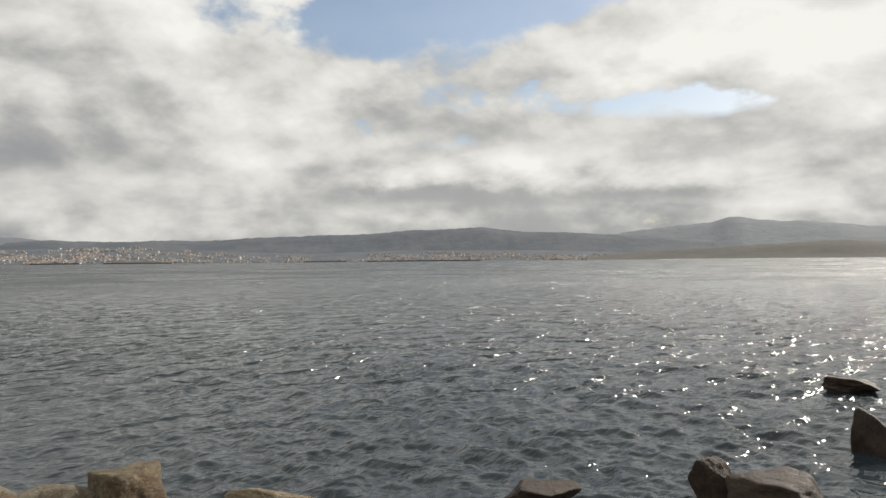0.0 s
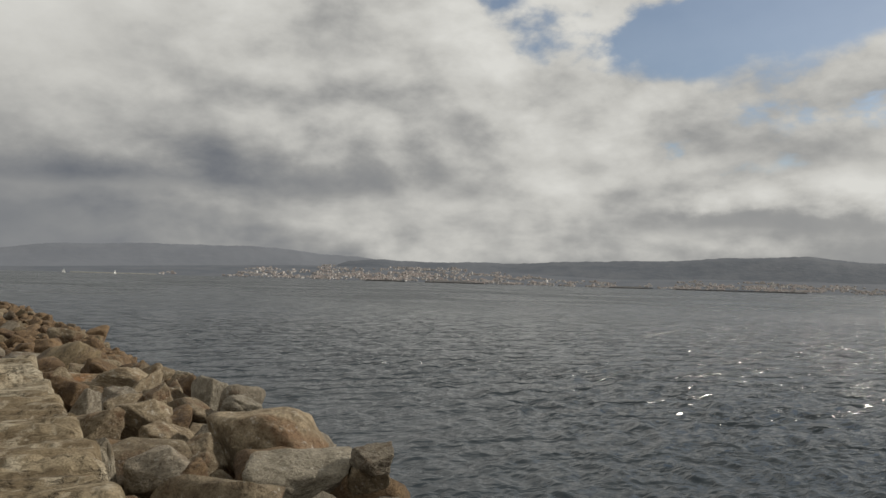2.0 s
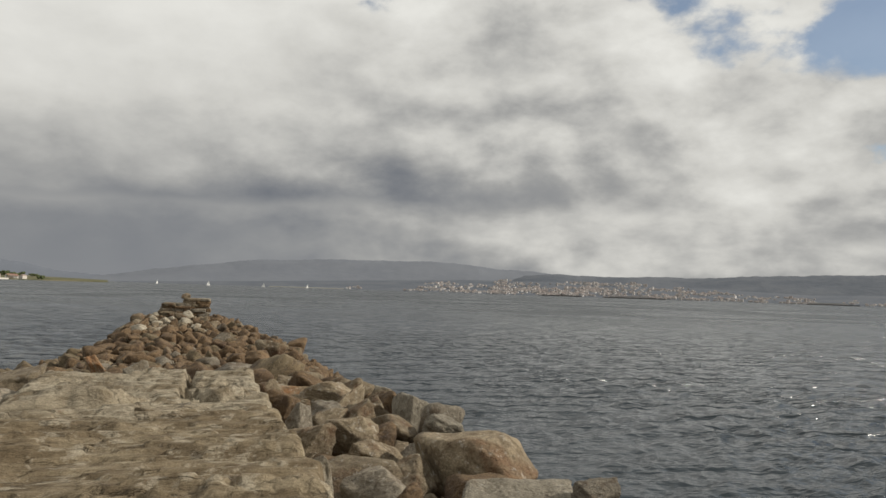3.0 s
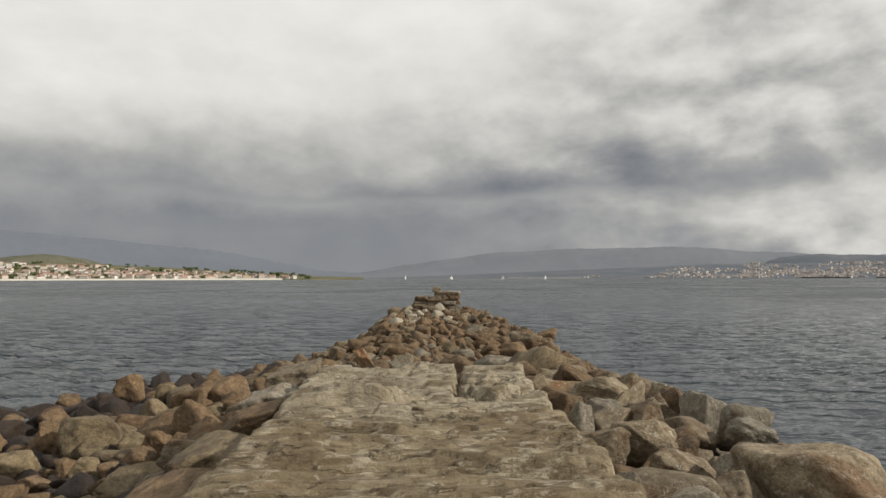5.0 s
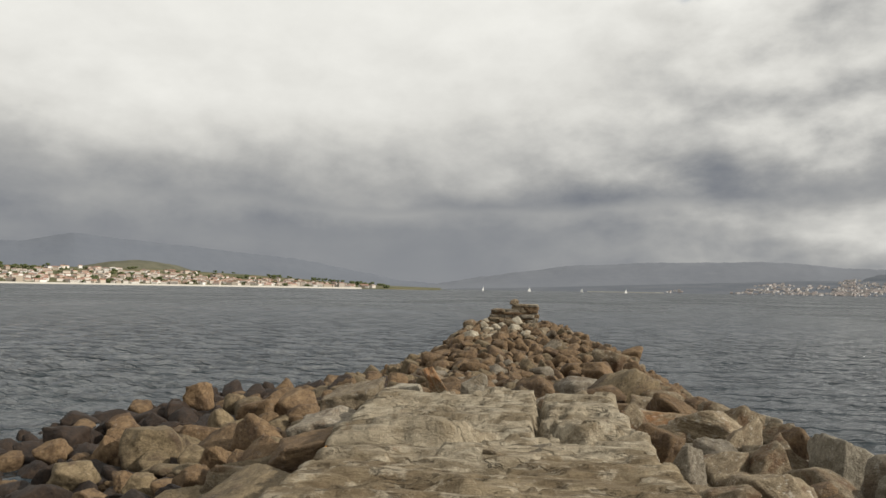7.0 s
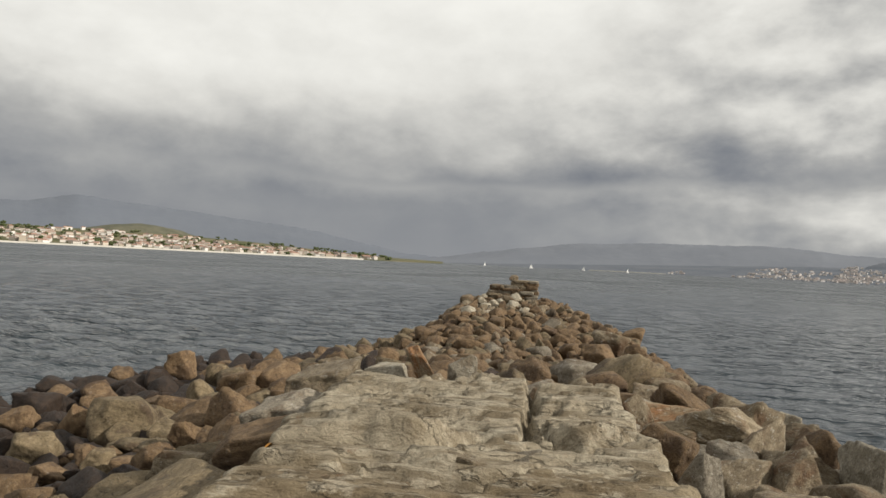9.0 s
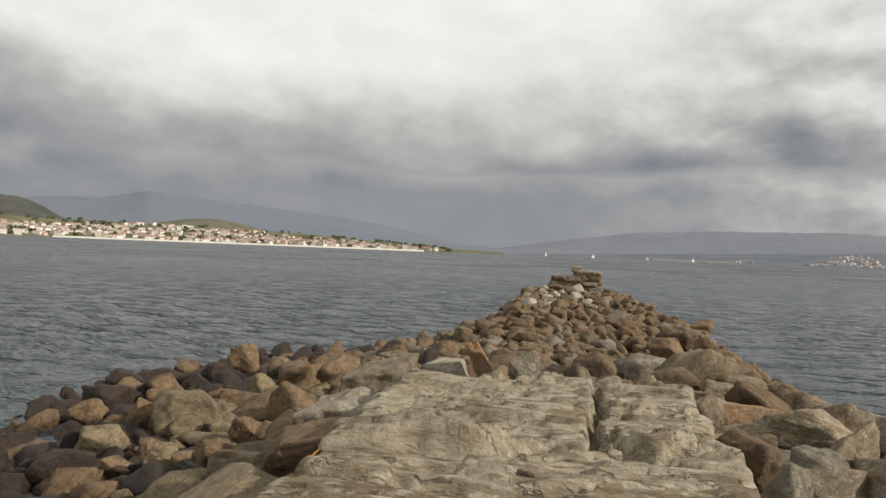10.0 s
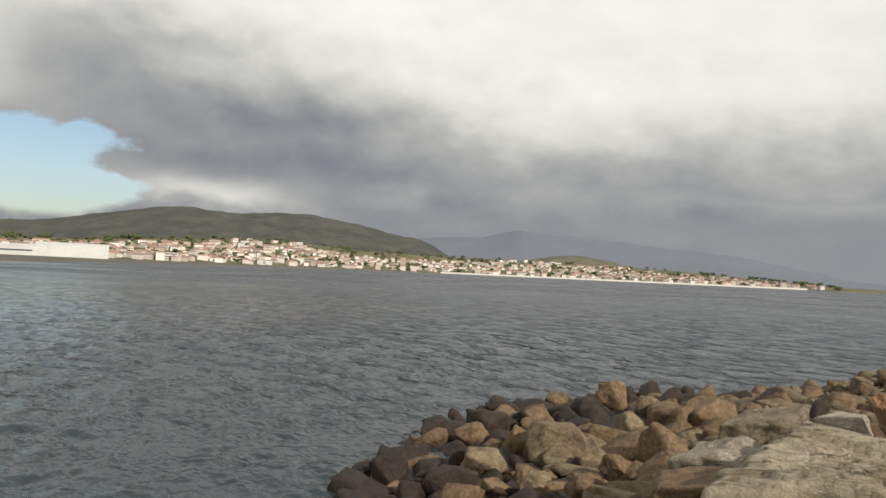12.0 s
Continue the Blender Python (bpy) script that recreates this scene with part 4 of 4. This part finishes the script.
def house_rows(rng, count, spot, size, mats, names, labels):
    """Many small houses joined: walls in one mesh, roofs in another. spot() gives bearing, distance and height."""
    walls, wf, roofs, rf = [], [], [], []
    for _ in range(count):
        az, r, z = spot()
        w, l, h = size()
        m = np.array(Matrix.Translation(bearing(az, r, z)) @ pose(0, 0, 0, 0, 0, az + 90 + rng.normal(0, 30)))
        c = np.array([(x * w / 2, y * l / 2, q) for q in (-2, h) for x, y in ((-1, -1), (1, -1), (1, 1), (-1, 1))])
        k = len(walls) * 8
        walls.append(c @ m[:3, :3].T + m[:3, 3])
        wf += [(k, k + 1, k + 5, k + 4), (k + 1, k + 2, k + 6, k + 5), (k + 2, k + 3, k + 7, k + 6), (k + 3, k, k + 4, k + 7)]
        c = np.array([(-w / 2, -l / 2, h), (w / 2, -l / 2, h), (w / 2, l / 2, h), (-w / 2, l / 2, h), (0, -l / 2 + 1, h + w * 0.25), (0, l / 2 - 1, h + w * 0.25)])
        k = len(roofs) * 6
        roofs.append(c @ m[:3, :3].T + m[:3, 3])
        rf += [(k, k + 1, k + 4), (k + 1, k + 2, k + 5, k + 4), (k + 2, k + 3, k + 5), (k + 3, k, k + 4, k + 5)]
    tagged(mesh_object(names[0], np.concatenate(walls).tolist(), wf, mats[0], smooth=False), labels[0], "town", kind="stuff")
    tagged(mesh_object(names[1], np.concatenate(roofs).tolist(), rf, mats[1], smooth=False), labels[1], "town", kind="stuff")


def build_town():
    rng = np.random.default_rng(31)
    kinds = [make_house(9, 12, 5.6, 2.5, "white house with a terracotta roof in the town"), make_house(8, 10, 6.2, 0.0, "gabled cream house with a tiled roof in the town"),
             make_house(10, 17, 6.0, 3.0, "long pale house with a terracotta roof in the town"), make_house(8, 9, 3.6, 2.0, "small low house with a tiled roof in the town"),
             make_block(11, 22, 9.5, "white three-storey apartment building near the beach"), make_block(10, 15, 8.0, "pale flat-roofed apartment building in the town")]
    used = set()
    placed = 0
    for i in range(6000):
        if placed >= 300:
            break
        az = rng.uniform(65, 126)
        if rng.random() > lerp(az, [(65, 0.25), (70, 0.7), (74, 0.9), (80, 1.0), (90, 1.0), (94, 0.8), (100, 1.0), (108, 1.0), (118, 0.6), (126, 0.4)]):
            continue
        k = rng.random() ** 1.15
        depth = lerp(az, TOWN_DEPTH)
        r = lerp(az, SHORE_AT) + 14 + k * depth
        key = (round(az * 2.6), round(r / 20))
        if key in used:
            continue
        used.add(key)
        front = k < 0.12
        c = int(rng.choice([4, 5, 2, 0])) if front else int(rng.choice([0, 1, 2, 3, 0, 1, 5]))
        p = bearing(az, r, land_z(az, r) + 0.2)
        m = Matrix.Translation(p) @ pose(0, 0, 0, 0, 0, az + rng.choice([0, 90, 180]) + rng.normal(0, 14)) @ Matrix.Scale(rng.uniform(0.85, 1.1), 4)
        if placed < len(kinds):
            ob = kinds[placed]
            ob.matrix_world = m
        else:
            copy_thing(kinds[c], m)
        placed += 1

    def spot():
        while True:
            az = rng.uniform(65, 126)
            if rng.random() < lerp(az, [(65, 0.15), (72, 0.6), (80, 1.0), (92, 0.8), (97, 0.5), (102, 1.0), (112, 0.9), (126, 0.5)]):
                break
        r = lerp(az, SHORE_AT) + 16 + rng.random() ** 1.3 * lerp(az, TOWN_DEPTH)
        return az, r, land_z(az, r)

    def size():
        return rng.uniform(6, 10), rng.uniform(8, 18), rng.uniform(3.2, 6.5)

    house_rows(rng, 620, spot, size, (plaster, tiles), ("house_walls", "house_roofs"), ("white and cream house walls crowded along the coast", "terracotta roofs crowded along the coast"))
    # works hall and flats at the end of the town
    hall = new("warehouse")
    hall.matrix_world = Matrix.Translation(bearing(119.3, 940, WATER + 1.8)) @ pose(0, 0, 0, 0, 0, 119.3) @ Matrix.Diagonal((1.45, 1.2, 1.3, 1))
    for name, x0, x1, h, mat in (("wall", -40, -10, 9, shed_mat), ("wall", -10, 40, 11.5, shed_mat), ("roof", -40.5, -10.2, 9.6, metal), ("roof", -10, 40.5, 12.2, metal), ("window", -38, -12, 5, glass_dark)):
        bm = bmesh.new()
        z0 = -4 if name == "wall" else h - 1.0
        box(bm, x0, x1, -14.4 if name == "window" else -14 - (name == "roof") * 0.3, 14, z0, h)
        part(name, bm, mat, hall)
    tagged(hall, "long white waterfront warehouse with a flat roof", "warehouse")
    flats = make_block(14, 26, 19, "grey multi-storey waterfront apartment building")
    flats.matrix_world = Matrix.Translation(bearing(124.4, 1000, WATER + 2)) @ pose(0, 0, 0, 0, 0, 40)
    v = []
    azs = np.arange(93, 132, 0.5)
    for a in azs:
        for r, z in ((-460, -0.5), (-440, 0.4), (-200, 1.2), (10, 2.2)):
            reach = lerp(a, [(93, 0.02), (105, 0.25), (114, 0.6), (119, 0.95), (132, 1.0)]) if r < 0 else 1.0
            v.append(bearing(a, lerp(a, SHORE_AT) + r * reach, WATER + z))
    tagged(mesh_object("foreshore", v, grid_faces(len(azs), 4), heath), "low brown rocky foreshore before the warehouse", "foreshore", kind="structure")


build_town()


def far_land_z(az, r):
    t = lerp(az, [(-24, 0.1), (-8, 0.75), (3, 0.8), (10, 0.6), (22, 1.05), (34, 1.0), (44, 0.6), (54, 0.2), (60, 0.0)])
    return WATER - 0.4 + (math.tan(radians(t)) * 3335 + 1) * min(1, (r - 2740) / 610)


def far_town():
    """The town across the bay, too small to tell its houses apart singly."""
    rng = np.random.default_rng(41)

    knots = []
    while len(knots) < 220:
        az = float(rng.choice([rng.normal(25, 6), rng.normal(-5, 6), rng.uniform(-16, 46), rng.normal(28, 8)]))
        if -20 < az < 43:
            knots.append((az, rng.random() ** 1.8))

    def spot():
        az, up = knots[int(rng.integers(len(knots)))]
        az, up = az + rng.normal(0, 0.45), abs(up + rng.normal(0, 0.06))
        up *= lerp(az, [(-20, 0.35), (-8, 0.9), (3, 0.9), (10, 0.6), (22, 1.25), (34, 1.2), (44, 0.6), (54, 0.2)])
        r = 2752 + up * 480
        return az, r, far_land_z(az, r)

    def size():
        return rng.uniform(5, 8), rng.uniform(6, 12), rng.uniform(2.8, 5.0) if rng.random() < 0.95 else rng.uniform(7, 12)

    house_rows(rng, 2300, spot, size, (far_plaster, far_tiles), ("distant_town", "distant_roofs"), ("pale far town walls across the bay, dulled for haze", "terracotta roofs of the far town, greyed for haze"))
    azs, rows = np.arange(-24, 60, 0.5), np.linspace(2740, 3620, 9)
    v = []
    for a in azs:
        for r in rows:
            v.append(bearing(a, r, far_land_z(a, r)))
    tagged(mesh_object("coast_land", v, grid_faces(len(azs), len(rows)), hill_mid), "wooded slope under the far town, greyed for haze", "land", kind="structure")


far_town()


def quay(az0, az1, dist, height, shed, label, mat):
    """A long low harbour wall with a shed on it."""
    root = new("quay")
    span = 2 * dist * math.tan(radians(az1 - az0) / 2)
    root.matrix_world = Matrix.Translation(bearing((az0 + az1) / 2, dist, WATER)) @ pose(0, 0, 0, 0, 0, (az0 + az1) / 2)
    bm = bmesh.new()
    box(bm, -span / 2, span / 2, -8, 8, -1, height)
    bmesh.ops.bevel(bm, geom=bm.edges[:], offset=0.3, segments=1, affect="EDGES")
    part("wall", bm, mat, root)
    if shed:
        bm = bmesh.new()
        box(bm, -span * 0.35, span * 0.28, -6, 6, height, height + shed)
        part("shed", bm, far_plaster, root, "long pale quayside shed")
        bm = bmesh.new()
        box(bm, -span * 0.355, span * 0.285, -6.4, 6.4, height + shed, height + shed + 0.6)
        part("roof", bm, metal, root)
    tagged(root, label, "quay", "quays of the far harbour")


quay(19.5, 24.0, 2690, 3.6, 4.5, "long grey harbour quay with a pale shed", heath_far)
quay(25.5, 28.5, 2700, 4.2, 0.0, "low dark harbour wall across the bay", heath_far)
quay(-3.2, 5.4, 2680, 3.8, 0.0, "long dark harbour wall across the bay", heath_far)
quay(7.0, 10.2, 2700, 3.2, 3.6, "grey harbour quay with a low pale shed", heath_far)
quay(43.5, 49.0, 2720, 2.4, 0.0, "thin pale breakwater across the bay", sand)


def trees():
    rng = np.random.default_rng(51)
    verts, faces, k = [], [], 0
    for _ in range(560):
        az = rng.uniform(64, 128)
        r = lerp(az, SHORE_AT) + 25 + rng.random() * 480
        h = rng.uniform(4.5, 9)
        p = bearing(az, r, land_z(az, r))
        for _ in range(4):
            q, f = FAR_POOL[int(rng.integers(len(FAR_POOL)))]
            size = np.array((h * rng.uniform(0.5, 1.2), h * rng.uniform(0.5, 1.2), h * rng.uniform(0.4, 0.8)))
            off = np.array((p.x + rng.normal(0, h * 0.4), p.y + rng.normal(0, h * 0.4), p.z + h * rng.uniform(0.3, 0.75)))
            verts.append(q * size + off)
            faces.append(np.array(f) + k)
            k += len(q)
    ob = mesh_object("far_trees", np.concatenate(verts).tolist(), np.concatenate(faces).tolist(), leaves)
    tagged(ob, "dark green trees among the houses of the town", "trees", kind="stuff")


trees()


# ---- sailing boats ----
def make_boat():
    root = new("sailing_boat")
    bm = bmesh.new()
    ring = []
    for i, x in enumerate(np.linspace(-4, 4, 9)):
        w = 1.25 * (1 - ((x + 0.8) / 4.9) ** 2) ** 0.6 if x < 4 else 0.05
        ring.append([bm.verts.new(p) for p in ((x, -w, 0.9), (x, -w * 0.7, 0.1), (x, 0, -0.4), (x, w * 0.7, 0.1), (x, w, 0.9))])
    for a, b in zip(ring, ring[1:]):
        for i in range(4):
            bm.faces.new((a[i], b[i], b[i + 1], a[i + 1]))
        bm.faces.new((a[4], b[4], b[0], a[0]))
    bm.faces.new(ring[0])
    part("hull", bm, hull_mat, root)
    bm = bmesh.new()
    bmesh.ops.create_cone(bm, segments=8, radius1=0.09, radius2=0.05, depth=10, cap_ends=True, matrix=Matrix.Translation((0.6, 0, 5.6)))
    part("mast", bm, metal, root)
    for name, pts in (("mainsail", ((0.4, 0, 1.8), (-3.6, 0.5, 1.9), (0.4, 0, 10.2))), ("jib", ((0.9, 0, 1.4), (3.8, 0, 1.1), (0.9, 0, 8.6)))):
        bm = bmesh.new()
        a, b, c = (Vector(p) for p in pts)
        n = 6
        rows = []
        for i in range(n + 1):
            l, r = a.lerp(c, i / n), b.lerp(c, i / n)
            rows.append([bm.verts.new(l.lerp(r, j / n) + Vector((0, 0.35 * math.sin(math.pi * j / n), 0))) for j in range(n + 1)])
        for i in range(n):
            for j in range(n):
                bm.faces.new((rows[i][j], rows[i][j + 1], rows[i + 1][j + 1], rows[i + 1][j]))
        bmesh.ops.remove_doubles(bm, verts=bm.verts, dist=0.001)
        bmesh.ops.solidify(bm, geom=bm.faces[:], thickness=0.04)
        part(name, bm, sail_mat, root)
    return tagged(root, "small white sailing boat out on the bay", "sailing boat", "sailing boats on the bay")


boat = make_boat()
for i, (az, dist, turn) in enumerate(((53.3, 1700, 30), (56.8, 1850, 70), (49.4, 1850, 10), (46.2, 1860, 50))):
    m = Matrix.Translation(bearing(az, dist, WATER + 0.1)) @ pose(0, 0, 0, 6, 0, az + turn)
    if i == 0:
        boat.matrix_world = m
    else:
        copy_thing(boat, m)
